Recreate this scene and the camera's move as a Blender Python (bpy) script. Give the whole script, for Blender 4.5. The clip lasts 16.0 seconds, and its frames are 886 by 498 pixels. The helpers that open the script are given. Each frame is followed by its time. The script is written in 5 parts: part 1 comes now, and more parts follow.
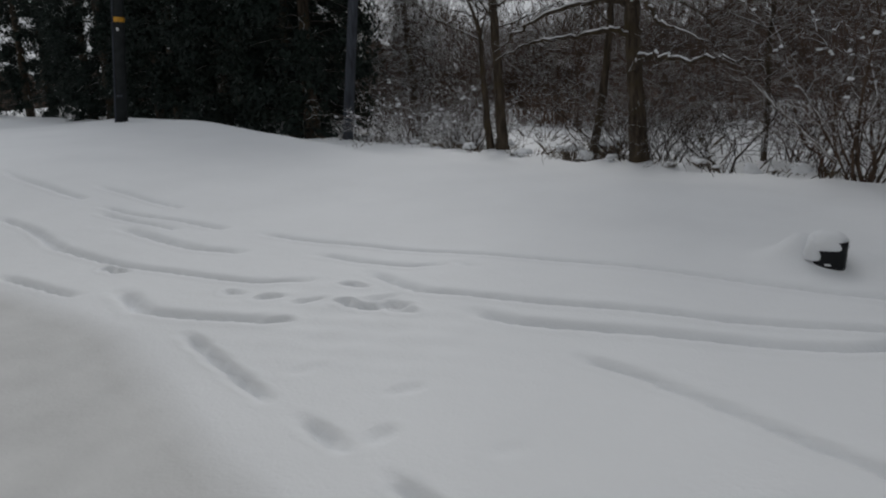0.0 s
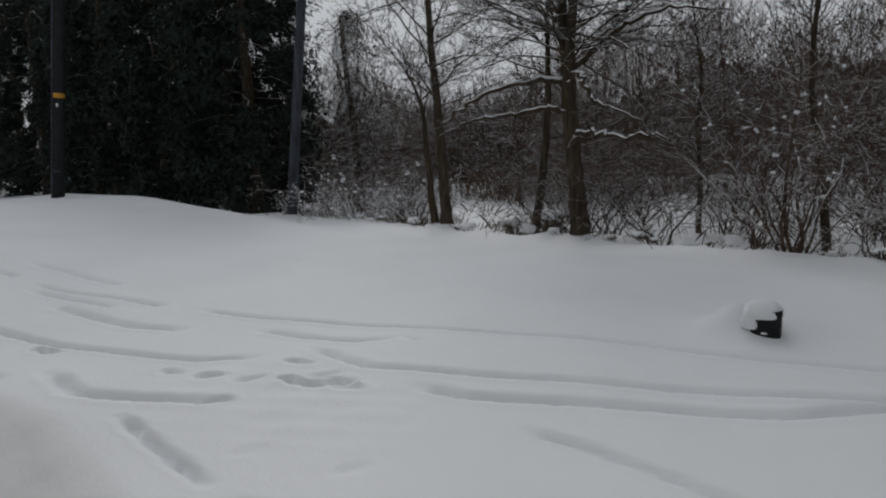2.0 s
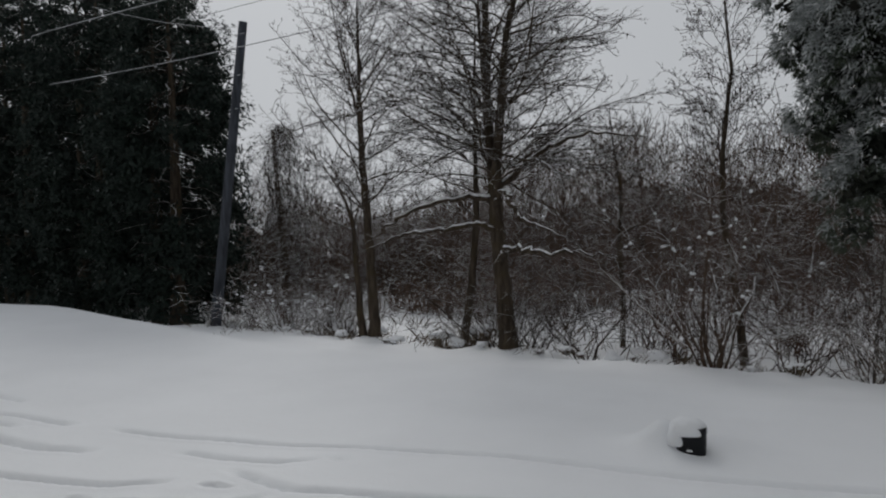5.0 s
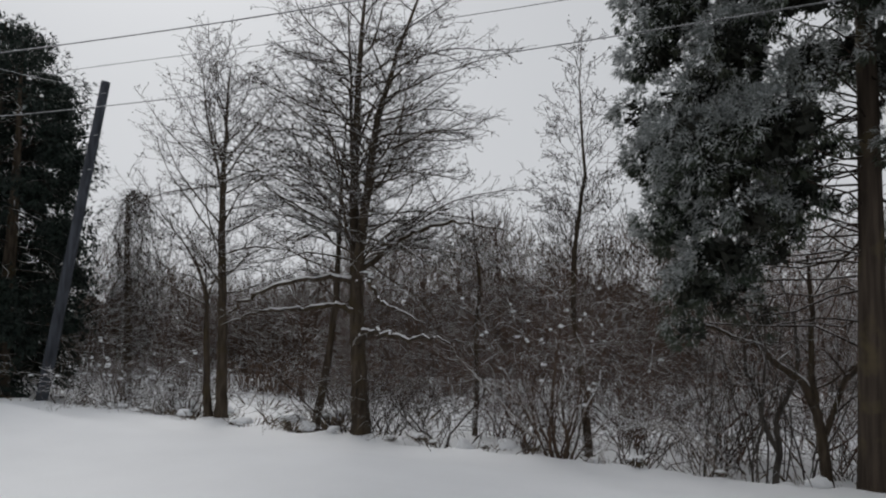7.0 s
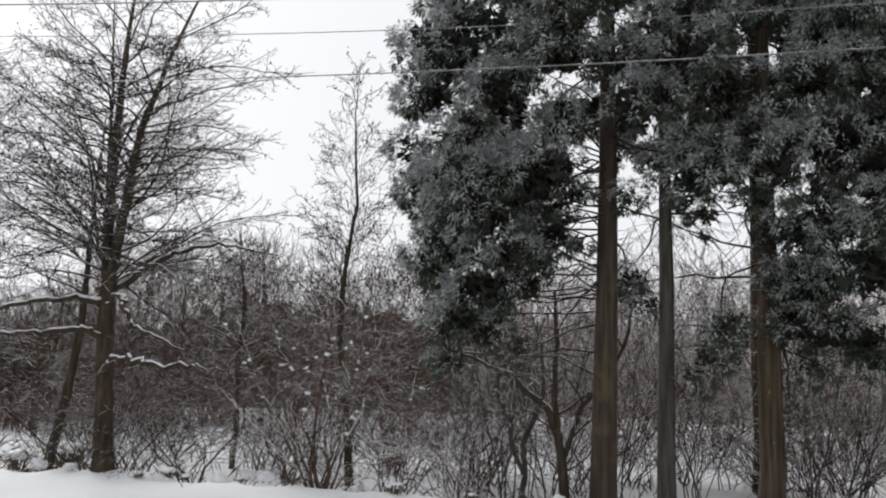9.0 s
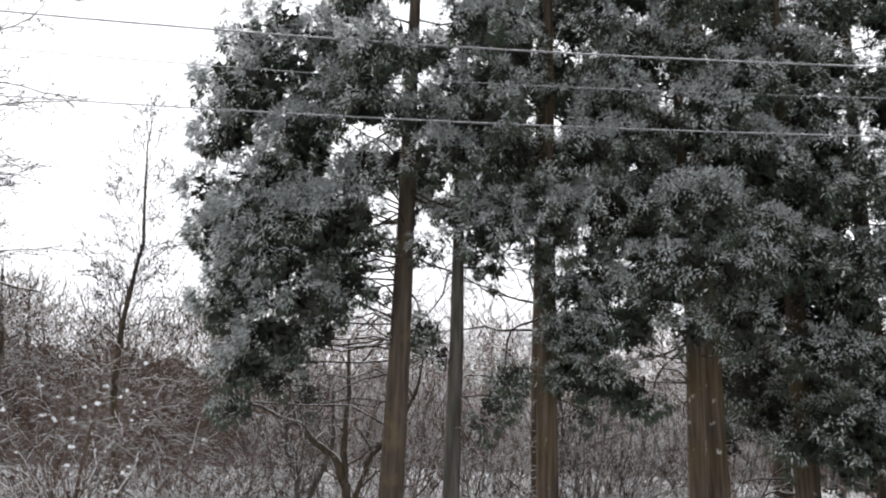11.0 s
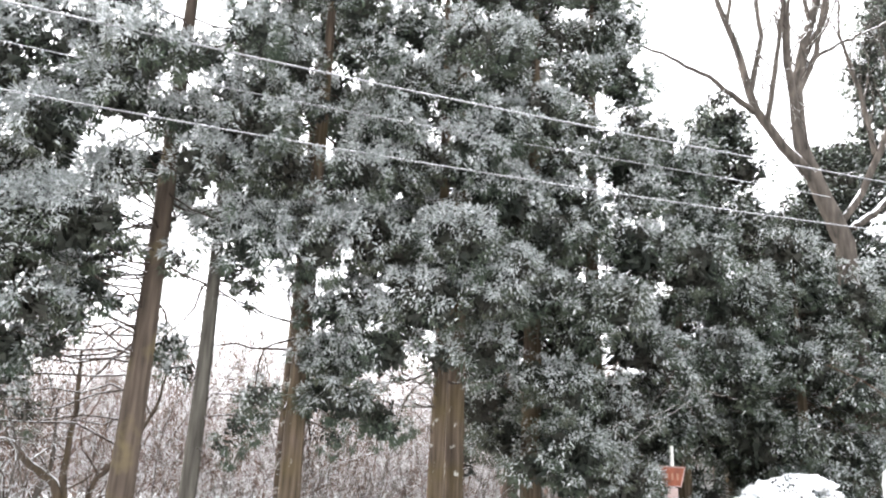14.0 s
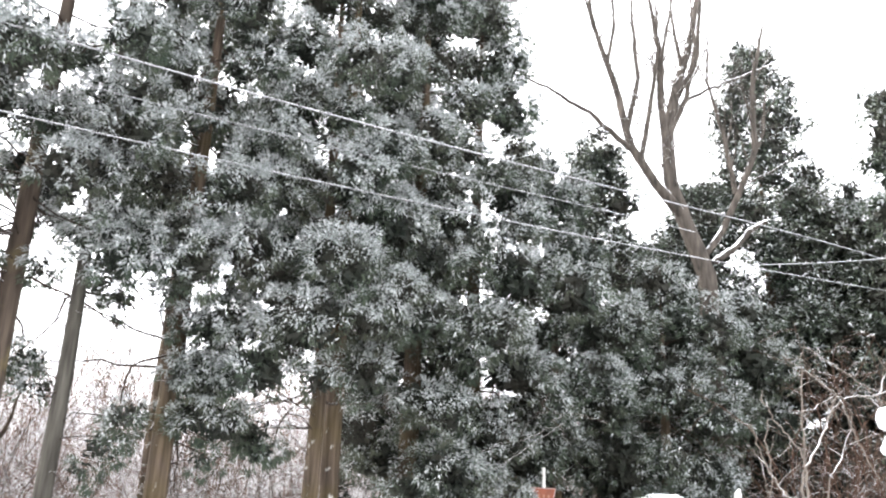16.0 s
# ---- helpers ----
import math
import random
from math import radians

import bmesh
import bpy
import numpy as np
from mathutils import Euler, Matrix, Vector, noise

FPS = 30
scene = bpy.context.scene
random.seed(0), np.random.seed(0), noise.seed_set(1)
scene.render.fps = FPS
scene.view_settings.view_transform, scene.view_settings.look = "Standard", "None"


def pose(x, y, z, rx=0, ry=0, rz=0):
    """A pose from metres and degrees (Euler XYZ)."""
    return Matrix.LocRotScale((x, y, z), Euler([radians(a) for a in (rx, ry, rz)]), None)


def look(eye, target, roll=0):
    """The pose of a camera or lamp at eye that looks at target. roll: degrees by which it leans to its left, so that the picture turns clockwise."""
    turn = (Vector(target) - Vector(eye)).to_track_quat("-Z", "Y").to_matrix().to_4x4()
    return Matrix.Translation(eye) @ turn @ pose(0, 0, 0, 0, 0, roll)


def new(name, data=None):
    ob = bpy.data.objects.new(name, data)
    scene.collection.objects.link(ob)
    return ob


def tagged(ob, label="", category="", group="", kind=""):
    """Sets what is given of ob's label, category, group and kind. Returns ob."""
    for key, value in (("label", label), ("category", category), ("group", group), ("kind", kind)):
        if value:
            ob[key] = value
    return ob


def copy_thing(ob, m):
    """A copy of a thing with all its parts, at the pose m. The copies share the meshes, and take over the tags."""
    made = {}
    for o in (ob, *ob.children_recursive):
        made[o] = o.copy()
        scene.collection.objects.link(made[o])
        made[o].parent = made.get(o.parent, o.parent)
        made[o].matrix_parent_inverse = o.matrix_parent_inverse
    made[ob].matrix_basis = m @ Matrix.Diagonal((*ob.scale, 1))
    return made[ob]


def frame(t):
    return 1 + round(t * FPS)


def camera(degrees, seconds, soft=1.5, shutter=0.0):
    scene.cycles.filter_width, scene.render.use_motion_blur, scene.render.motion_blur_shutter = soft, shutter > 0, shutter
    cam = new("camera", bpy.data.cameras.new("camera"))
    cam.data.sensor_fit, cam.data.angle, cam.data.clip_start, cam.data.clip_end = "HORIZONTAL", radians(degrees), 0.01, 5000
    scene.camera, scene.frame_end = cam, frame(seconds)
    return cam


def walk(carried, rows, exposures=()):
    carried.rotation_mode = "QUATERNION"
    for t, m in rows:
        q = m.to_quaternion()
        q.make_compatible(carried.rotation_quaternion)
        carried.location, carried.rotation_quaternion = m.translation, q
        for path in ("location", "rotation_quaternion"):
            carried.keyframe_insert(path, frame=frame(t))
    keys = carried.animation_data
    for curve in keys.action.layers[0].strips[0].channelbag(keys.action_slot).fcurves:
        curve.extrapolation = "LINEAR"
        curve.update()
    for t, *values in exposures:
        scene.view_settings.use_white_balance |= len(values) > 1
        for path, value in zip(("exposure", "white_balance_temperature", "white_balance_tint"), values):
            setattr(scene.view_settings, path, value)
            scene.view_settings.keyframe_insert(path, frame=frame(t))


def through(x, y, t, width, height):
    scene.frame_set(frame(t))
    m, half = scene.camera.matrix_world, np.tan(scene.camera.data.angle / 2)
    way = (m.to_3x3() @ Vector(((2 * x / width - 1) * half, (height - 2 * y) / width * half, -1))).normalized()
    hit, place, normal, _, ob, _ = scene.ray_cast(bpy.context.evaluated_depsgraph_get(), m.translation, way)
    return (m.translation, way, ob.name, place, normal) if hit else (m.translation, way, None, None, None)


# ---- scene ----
# ---------------------------------------------------------------- camera
# seconds, heading (degrees clockwise from +y), tilt, roll, eye height
PATH = [
    (0, -47.68, -14.08, -2.86, 2.100),
    (0.5, -46.29, -13.01, -2.67, 2.100),
    (1, -44.76, -11.86, -2.31, 2.100),
    (1.5, -44.04, -10.76, -2.58, 2.100),
    (2, -43.23, -8.75, -2.62, 2.100),
    (2.5, -42.54, -6.97, -2.50, 2.100),
    (3, -41.80, -5.51, -2.17, 2.100),
    (3.2, -41.32, -4.51, -1.84, 2.104),
    (5.5, -35.47, 0.39, -1.27, 2.150),
    (6, -32.66, 1.95, -0.52, 2.150),
    (6.5, -30.27, 3.51, 0.03, 2.150),
    (7, -27.15, 5.54, 1.30, 2.150),
    (7.5, -22.70, 5.83, 1.68, 2.150),
    (8, -18.14, 6.02, 1.92, 2.150),
    (8.5, -13.78, 7.03, 1.63, 2.150),
    (9, -9.96, 8.09, 1.83, 2.150),
    (9.2, -8.50, 8.57, 1.61, 2.150),
    (11.3, 7.33, 12.42, 1.87, 2.150),
    (11.5, 8.64, 12.50, 1.91, 2.150),
    (12, 12.30, 12.77, 2.08, 2.150),
    (12.5, 15.72, 12.88, 2.72, 2.150),
    (13, 18.93, 13.03, 2.65, 2.150),
    (13.5, 20.77, 13.80, 2.47, 2.150),
    (14, 23.37, 14.37, 2.46, 2.150),
    (14.5, 25.41, 15.19, 2.63, 2.150),
    (15, 27.60, 15.68, 2.60, 2.150),
    (15.5, 29.96, 16.01, 2.56, 2.150),
    (16, 32.28, 16.28, 2.29, 2.150),
]
cam = camera(60.27, 16.0, soft=2.1)


def heading(yaw, tilt, roll, z):
    a, b = radians(yaw), radians(tilt)
    way = Vector((math.sin(a) * math.cos(b), math.cos(a) * math.cos(b), math.sin(b)))
    eye = Vector((0, 0, z))
    return look(eye, eye + way, roll)


EXPOSURES = [
    (0.0, -0.40, 6360, 9), (3.2, -0.37, 6360, 9), (5.5, -0.26, 6400, 9.5), (7.0, 0.02, 6450, 10), (8.0, 0.33, 6500, 10), (8.5, 0.52, 6500, 10.5),
    (9.0, 0.70, 6520, 10.5), (9.2, 0.80, 6520, 11), (11.3, 1.66, 6540, 11), (11.7, 2.08, 6540, 11), (12.3, 2.52, 6560, 11.5), (13.0, 2.82, 6560, 11.5), (16.0, 3.1, 6500, 12),
]
walk(cam, [(t, heading(y, p, r, z)) for t, y, p, r, z in PATH], EXPOSURES)

# ---------------------------------------------------------------- light: an overcast winter sky
world = bpy.data.worlds.new("overcast_sky")
world.use_nodes = True
scene.world = world
wn, wl = world.node_tree.nodes, world.node_tree.links
wn.clear()
SUN_AZ, SUN_EL = -48.0, 36.0
sky = wn.new("ShaderNodeTexSky")
sky.sky_type, sky.sun_disc = "NISHITA", False
sky.sun_elevation, sky.sun_rotation = radians(SUN_EL), radians(SUN_AZ)
sky.air_density, sky.dust_density = 1.0, 4.0
pale = wn.new("ShaderNodeHueSaturation")
pale.inputs["Saturation"].default_value = 0.10
wl.new(sky.outputs[0], pale.inputs["Color"])
cover = wn.new("ShaderNodeMixRGB")
cover.inputs[0].default_value = 0.94
cover.inputs[2].default_value = (6.3, 6.45, 6.7, 1)
wl.new(pale.outputs[0], cover.inputs[1])
back = wn.new("ShaderNodeBackground")
back.inputs["Strength"].default_value = 0.088
wl.new(cover.outputs[0], back.inputs["Color"])
wout = wn.new("ShaderNodeOutputWorld")
wl.new(back.outputs[0], wout.inputs["Surface"])

sun = new("sun", bpy.data.lights.new("sun", "SUN"))
sun.data.energy, sun.data.angle, sun.data.color = 1.25, radians(32), (1.0, 0.97, 0.93)
sa, se = radians(SUN_AZ), radians(SUN_EL)
sun.matrix_world = look(Vector((60 * math.sin(sa) * math.cos(se), 60 * math.cos(sa) * math.cos(se), 60 * math.sin(se))), (0, 0, 0))


# ---------------------------------------------------------------- materials
class Mat:
    """A small node-material builder."""

    def __init__(self, name, rough=0.8, spec=0.3):
        self.m = bpy.data.materials.new(name)
        self.m.use_nodes = True
        self.n, self.l = self.m.node_tree.nodes, self.m.node_tree.links
        self.b = self.n["Principled BSDF"]
        self.b.inputs["Roughness"].default_value = rough
        self.b.inputs["Specular IOR Level"].default_value = spec
        self.geo = self.n.new("ShaderNodeNewGeometry")
        self.tex = self.n.new("ShaderNodeTexCoord")

    def noise(self, scale, detail=4, stretch=None, world=False):
        t = self.n.new("ShaderNodeTexNoise")
        t.inputs["Scale"].default_value, t.inputs["Detail"].default_value = scale, detail
        src = self.geo.outputs["Position"] if world else self.tex.outputs["Object"]
        if stretch:
            mp = self.n.new("ShaderNodeMapping")
            mp.inputs["Scale"].default_value = stretch
            self.l.new(src, mp.inputs["Vector"])
            src = mp.outputs[0]
        self.l.new(src, t.inputs["Vector"])
        return t.outputs["Fac"]

    def ramp(self, fac, stops):
        r = self.n.new("ShaderNodeValToRGB")
        e = r.color_ramp.elements
        while len(e) < len(stops):
            e.new(0.5)
        for el, (p, c) in zip(e, stops):
            el.position = p
            el.color = (c, c, c, 1) if isinstance(c, (int, float)) else (*c, 1)
        self.l.new(fac, r.inputs[0])
        return r.outputs[0]

    def mix(self, fac, a, b, how="MIX"):
        x = self.n.new("ShaderNodeMixRGB")
        x.blend_type = how
        for s, v in ((0, fac), (1, a), (2, b)):
            if isinstance(v, (int, float)):
                x.inputs[s].default_value = v if s == 0 else (v, v, v, 1)
            elif isinstance(v, tuple):
                x.inputs[s].default_value = (*v, 1)
            else:
                self.l.new(v, x.inputs[s])
        return x.outputs[0]

    def up(self):
        s = self.n.new("ShaderNodeSeparateXYZ")
        self.l.new(self.geo.outputs["Normal"], s.inputs[0])
        return s.outputs["Z"]

    def math(self, op, a, b):
        x = self.n.new("ShaderNodeMath")
        x.operation = op
        for s, v in ((0, a), (1, b)):
            if isinstance(v, (int, float)):
                x.inputs[s].default_value = v
            else:
                self.l.new(v, x.inputs[s])
        return x.outputs[0]

    def bump(self, height, strength, dist):
        x = self.n.new("ShaderNodeBump")
        x.inputs["Strength"].default_value, x.inputs["Distance"].default_value = strength, dist
        self.l.new(height, x.inputs["Height"])
        self.l.new(x.outputs[0], self.b.inputs["Normal"])

    def done(self, colour):
        if isinstance(colour, tuple):
            self.b.inputs["Base Color"].default_value = (*colour, 1)
        else:
            self.l.new(colour, self.b.inputs["Base Color"])
        return self.m


SNOW = (0.84, 0.855, 0.88)


def snow_material(name="snow", rough=0.65):
    m = Mat(name, rough, 0.25)
    coarse, fine = m.noise(0.7, 5, world=True), m.noise(38, 4, world=True)
    col = m.mix(m.ramp(coarse, [(0.3, 0.0), (0.7, 1.0)]), (0.80, 0.815, 0.84), SNOW)
    m.bump(m.mix(0.25, m.noise(4.0, 6, world=True), fine), 0.35, 0.03)
    return m.done(col)


def yard_material():
    """The yard's snow, greyer on the slightly lower strip before the house."""
    m = Mat("yard_snow", 0.65, 0.25)
    coarse, fine = m.noise(0.7, 5, world=True), m.noise(38, 4, world=True)
    col = m.mix(m.ramp(coarse, [(0.3, 0.0), (0.7, 1.0)]), (0.80, 0.815, 0.84), SNOW)
    sep = m.n.new("ShaderNodeSeparateXYZ")
    m.l.new(m.geo.outputs["Position"], sep.inputs[0])
    x, y = sep.outputs["X"], sep.outputs["Y"]
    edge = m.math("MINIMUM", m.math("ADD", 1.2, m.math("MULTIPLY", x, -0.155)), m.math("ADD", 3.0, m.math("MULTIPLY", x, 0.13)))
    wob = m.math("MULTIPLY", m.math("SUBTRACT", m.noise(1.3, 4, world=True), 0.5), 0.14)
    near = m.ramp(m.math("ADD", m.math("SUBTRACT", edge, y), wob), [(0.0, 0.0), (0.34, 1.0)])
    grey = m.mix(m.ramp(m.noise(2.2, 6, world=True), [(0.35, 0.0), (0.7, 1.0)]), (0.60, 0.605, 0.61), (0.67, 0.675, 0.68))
    m.bump(m.mix(0.25, m.noise(4.0, 6, world=True), fine), 0.35, 0.03)
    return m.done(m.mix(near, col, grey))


def bark_material(name, dark, light, grain, snow_at=0.55, snow_amount=1.0, stretch=(1, 1, 0.18), moss=None):
    """Bark with vertical grain; snow lies where the surface faces up, broken by a noise."""
    m = Mat(name, 0.9, 0.15)
    g = m.noise(grain, 6, stretch)
    col = m.mix(m.ramp(g, [(0.3, 0.0), (0.7, 1.0)]), dark, light)
    if moss:
        col = m.mix(m.ramp(m.noise(2.2, 4), [(0.52, 0.0), (0.68, 0.8)]), col, moss)
    lie = m.math("ADD", m.up(), m.math("MULTIPLY", m.math("SUBTRACT", m.noise(3.5, 4, world=True), 0.5), 1.1))
    fac = m.ramp(lie, [(snow_at, 0.0), (min(1.0, snow_at + 0.16), snow_amount)])
    m.bump(g, 0.6, 0.02)
    return m.done(m.mix(fac, col, SNOW))


def cedar_bark_material():
    m = Mat("cedar_bark", 0.9, 0.12)
    g = m.noise(16, 6, (1, 1, 0.07))
    col = m.mix(m.ramp(g, [(0.3, 0.0), (0.72, 1.0)]), (0.024, 0.019, 0.015), (0.112, 0.084, 0.065))
    col = m.mix(m.ramp(m.noise(1.1, 4), [(0.45, 0.0), (0.7, 0.7)]), col, (0.070, 0.054, 0.022))
    col = m.mix(m.ramp(m.noise(9, 3, (1, 1, 0.5)), [(0.68, 0.0), (0.76, 0.6)]), col, (0.52, 0.53, 0.52))
    m.bump(g, 0.9, 0.03)
    return m.done(col)


def leafy(m, colour, through):
    """Thin leaves let a share of the light through."""
    m.done(colour)
    thin, both = m.n.new("ShaderNodeBsdfTranslucent"), m.n.new("ShaderNodeMixShader")
    m.l.new(colour, thin.inputs["Color"])
    both.inputs[0].default_value = through
    m.l.new(m.b.outputs[0], both.inputs[1])
    m.l.new(thin.outputs[0], both.inputs[2])
    m.l.new(both.outputs[0], m.n["Material Output"].inputs["Surface"])
    return m.m


def foliage_material(name, a, b, c, through=0.22):
    m = Mat(name, 0.6, 0.2)
    isl = m.geo.outputs["Random Per Island"]
    col = m.mix(m.ramp(isl, [(0.0, 0.0), (1.0, 1.0)]), a, b)
    col = m.mix(m.ramp(m.noise(0.9, 3, world=True), [(0.4, 0.0), (0.65, 0.7)]), col, c)
    return leafy(m, col, through)


def frosted_material(name, leaf, frost):
    """Sprays powdered with snow: more or less of it in broad patches, and from finger to finger."""
    m = Mat(name, 0.75, 0.15)
    isl = m.geo.outputs["Random Per Island"]
    col = m.mix(m.ramp(isl, [(0.0, 0.0), (0.55, 0.42), (1.0, 1.0)]), leaf, frost)
    col = m.mix(m.ramp(m.noise(1.3, 4, world=True), [(0.42, 0.0), (0.62, 0.45)]), col, leaf)
    return leafy(m, col, 0.22)


def plain_material(name, colour, rough, spec=0.4, vary=0.25, scale=9):
    m = Mat(name, rough, spec)
    dull = tuple(x * (1 - vary) for x in colour)
    col = m.mix(m.ramp(m.noise(scale, 5), [(0.35, 0.0), (0.65, 1.0)]), dull, colour)
    m.bump(m.noise(scale * 6, 3), 0.2, 0.004)
    return m.done(col)


M_SNOW = snow_material()
M_YARD = yard_material()
M_CEDAR_BARK = cedar_bark_material()
M_BARK = bark_material("alder_bark", (0.024, 0.019, 0.014), (0.094, 0.073, 0.054), 14, 0.58, 1.0, moss=(0.060, 0.046, 0.024))
M_GREY_BARK = bark_material("grey_bark", (0.030, 0.027, 0.025), (0.115, 0.102, 0.090), 12, 0.60, 1.0)
M_PALE_BARK = bark_material("pale_bark", (0.026, 0.023, 0.020), (0.088, 0.075, 0.064), 9, 0.42, 1.0)
M_TAN_BARK = bark_material("tan_cedar_bark", (0.034, 0.027, 0.022), (0.090, 0.070, 0.055), 14, 0.9, 0.5, (1, 1, 0.08), (0.105, 0.085, 0.048))
M_LICHEN_BARK = bark_material("lichen_cedar_bark", (0.034, 0.031, 0.027), (0.100, 0.094, 0.081), 14, 0.9, 0.5, (1, 1, 0.10))
M_TWIG = bark_material("twigs", (0.020, 0.016, 0.013), (0.058, 0.043, 0.034), 20, 0.66, 0.85)
M_SNOWY_TWIG = bark_material("snowy_twigs", (0.030, 0.022, 0.018), (0.090, 0.064, 0.050), 20, 0.56, 0.95)
M_RED_TWIG = bark_material("reddish_twigs", (0.046, 0.028, 0.020), (0.130, 0.080, 0.058), 20, 0.72, 0.85)
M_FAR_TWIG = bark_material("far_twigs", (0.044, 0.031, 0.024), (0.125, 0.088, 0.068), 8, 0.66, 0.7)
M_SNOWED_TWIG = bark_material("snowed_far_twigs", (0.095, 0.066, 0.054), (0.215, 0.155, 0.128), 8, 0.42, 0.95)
M_SHRUB = bark_material("shrub_bark", (0.044, 0.031, 0.023), (0.125, 0.088, 0.066), 14, 0.40, 1.0)
M_BUSH = bark_material("bushy_twigs", (0.036, 0.025, 0.019), (0.100, 0.068, 0.050), 14, 0.34, 1.0)
M_CANE = bark_material("pale_canes", (0.095, 0.076, 0.062), (0.23, 0.185, 0.15), 14, 0.34, 1.0)
M_LEAF = foliage_material("cedar_leaf", (0.036, 0.052, 0.040), (0.082, 0.104, 0.072), (0.082, 0.084, 0.062))
M_LEAF_FROST = frosted_material("frosted_cedar_leaf", (0.200, 0.220, 0.214), (0.67, 0.69, 0.70))
# darker than cedar leaf is: deep shade is put into the colour
M_LEAF_DARK = foliage_material("shade_dark_cedar_leaf", (0.009, 0.015, 0.012), (0.020, 0.032, 0.024), (0.014, 0.021, 0.018), 0.05)
# a darkened copy of the leaf: paints the shade inside the boughs
M_LEAF_SHADE = foliage_material("shaded_cedar_leaf", (0.012, 0.016, 0.013), (0.030, 0.036, 0.028), (0.034, 0.030, 0.024), 0.1)
M_DRY = foliage_material("dry_grass", (0.085, 0.055, 0.040), (0.19, 0.13, 0.095), (0.13, 0.090, 0.070))
M_WEED = foliage_material("withered_weeds", (0.05, 0.04, 0.03), (0.16, 0.12, 0.08), (0.10, 0.08, 0.05))


# ---------------------------------------------------------------- mesh helpers
def mesh_of(name, verts, groups, smooth=True):
    """groups: (faces as an n x k array, material index) pairs, over one vertex array."""
    me = bpy.data.meshes.new(name)
    verts = np.asarray(verts, dtype=np.float32)
    loops = np.concatenate([np.asarray(f, dtype=np.int32).ravel() for f, _ in groups])
    sizes = np.concatenate([np.full(len(f), np.asarray(f).shape[1], dtype=np.int32) for f, _ in groups])
    mats = np.concatenate([np.full(len(f), i, dtype=np.int32) if np.isscalar(i) else np.asarray(i, dtype=np.int32) for f, i in groups])
    me.vertices.add(len(verts))
    me.vertices.foreach_set("co", verts.ravel())
    me.loops.add(len(loops))
    me.loops.foreach_set("vertex_index", loops)
    me.polygons.add(len(sizes))
    me.polygons.foreach_set("loop_start", np.concatenate([[0], np.cumsum(sizes)[:-1]]).astype(np.int32))
    me.polygons.foreach_set("loop_total", sizes)
    me.polygons.foreach_set("material_index", mats)
    me.polygons.foreach_set("use_smooth", np.full(len(sizes), smooth))
    me.update(calc_edges=True)
    return me


def place(name, me, materials, parent=None, label=""):
    for mt in materials:
        me.materials.append(mt)
    ob = new(name, me)
    if parent is not None:
        ob.parent = parent
    if label:
        tagged(ob, label=label)
    return ob


def part(name, bm, material, parent, label="", smooth=False):
    """Link a bmesh as one mesh object under a thing or a part."""
    me = bpy.data.meshes.new(name)
    bm.to_mesh(me)
    bm.free()
    for p in me.polygons:
        p.use_smooth = smooth
    return place(name, me, [material], parent, label)


def thing(name, x, y, z, label, category, group="", rz=0.0):
    ob = new(name)
    ob.empty_display_size = 0.2
    ob.matrix_world = pose(x, y, z, 0, 0, rz)
    return tagged(ob, label=label, category=category, group=group)


class Tubes:
    """Tapered tubes gathered into one mesh."""

    def __init__(self):
        self.v, self.f, self.n = [], [], 0

    def add(self, pts, radii, k=4):
        pts = np.asarray(pts, dtype=float)
        tan = np.gradient(pts, axis=0)
        tan /= np.linalg.norm(tan, axis=1)[:, None] + 1e-9
        ref = np.where(np.abs(tan[:, 2:3]) > 0.9, np.array([[1.0, 0, 0]]), np.array([[0, 0, 1.0]]))
        if len({bool(x) for x in np.abs(tan[:, 2]) > 0.9}) > 1:
            ref[:] = np.array([0.93, 0.36, 0.05])
        a = np.cross(tan, ref)
        a /= np.linalg.norm(a, axis=1)[:, None] + 1e-9
        b = np.cross(tan, a)
        ang = np.arange(k) * 2 * np.pi / k + 0.5
        ring = pts[:, None, :] + np.asarray(radii)[:, None, None] * (a[:, None, :] * np.cos(ang)[None, :, None] + b[:, None, :] * np.sin(ang)[None, :, None])
        m = len(pts)
        i = np.arange(m - 1)[:, None] * k
        j = np.arange(k)[None, :]
        j2 = (j + 1) % k
        q = np.stack([i + j, i + j2, i + k + j2, i + k + j], -1).reshape(-1, 4) + self.n
        self.v.append(ring.reshape(-1, 3))
        self.f.append(q)
        self.n += m * k

    def mesh(self, name):
        return mesh_of(name, np.concatenate(self.v), [(np.concatenate(self.f), 0)])


def bent(rng, p, d, length, n, wobble, lift=0.0):
    """A branch's line from p along d, wandering, bending up (lift > 0) or down."""
    pts = [np.array(p, dtype=float)]
    d = np.array(d, dtype=float)
    for _ in range(n):
        d = d + rng.normal(0, wobble, 3) + np.array([0, 0, lift / n])
        d /= np.linalg.norm(d)
        pts.append(pts[-1] + d * length / n)
    return np.array(pts)


def side(rng, d, angle):
    """A direction that leaves d by an angle (degrees) to a random side."""
    r = rng.normal(0, 1, 3)
    r -= d * np.dot(r, d)
    r /= np.linalg.norm(r) + 1e-9
    return d * math.cos(radians(angle)) + r * math.sin(radians(angle))


def along(pts, s):
    """The place and direction at the fraction s of a line."""
    u = s * (len(pts) - 1)
    i = min(int(u), len(pts) - 2)
    d = pts[i + 1] - pts[i]
    return pts[i] + d * (u - i), d / (np.linalg.norm(d) + 1e-9)


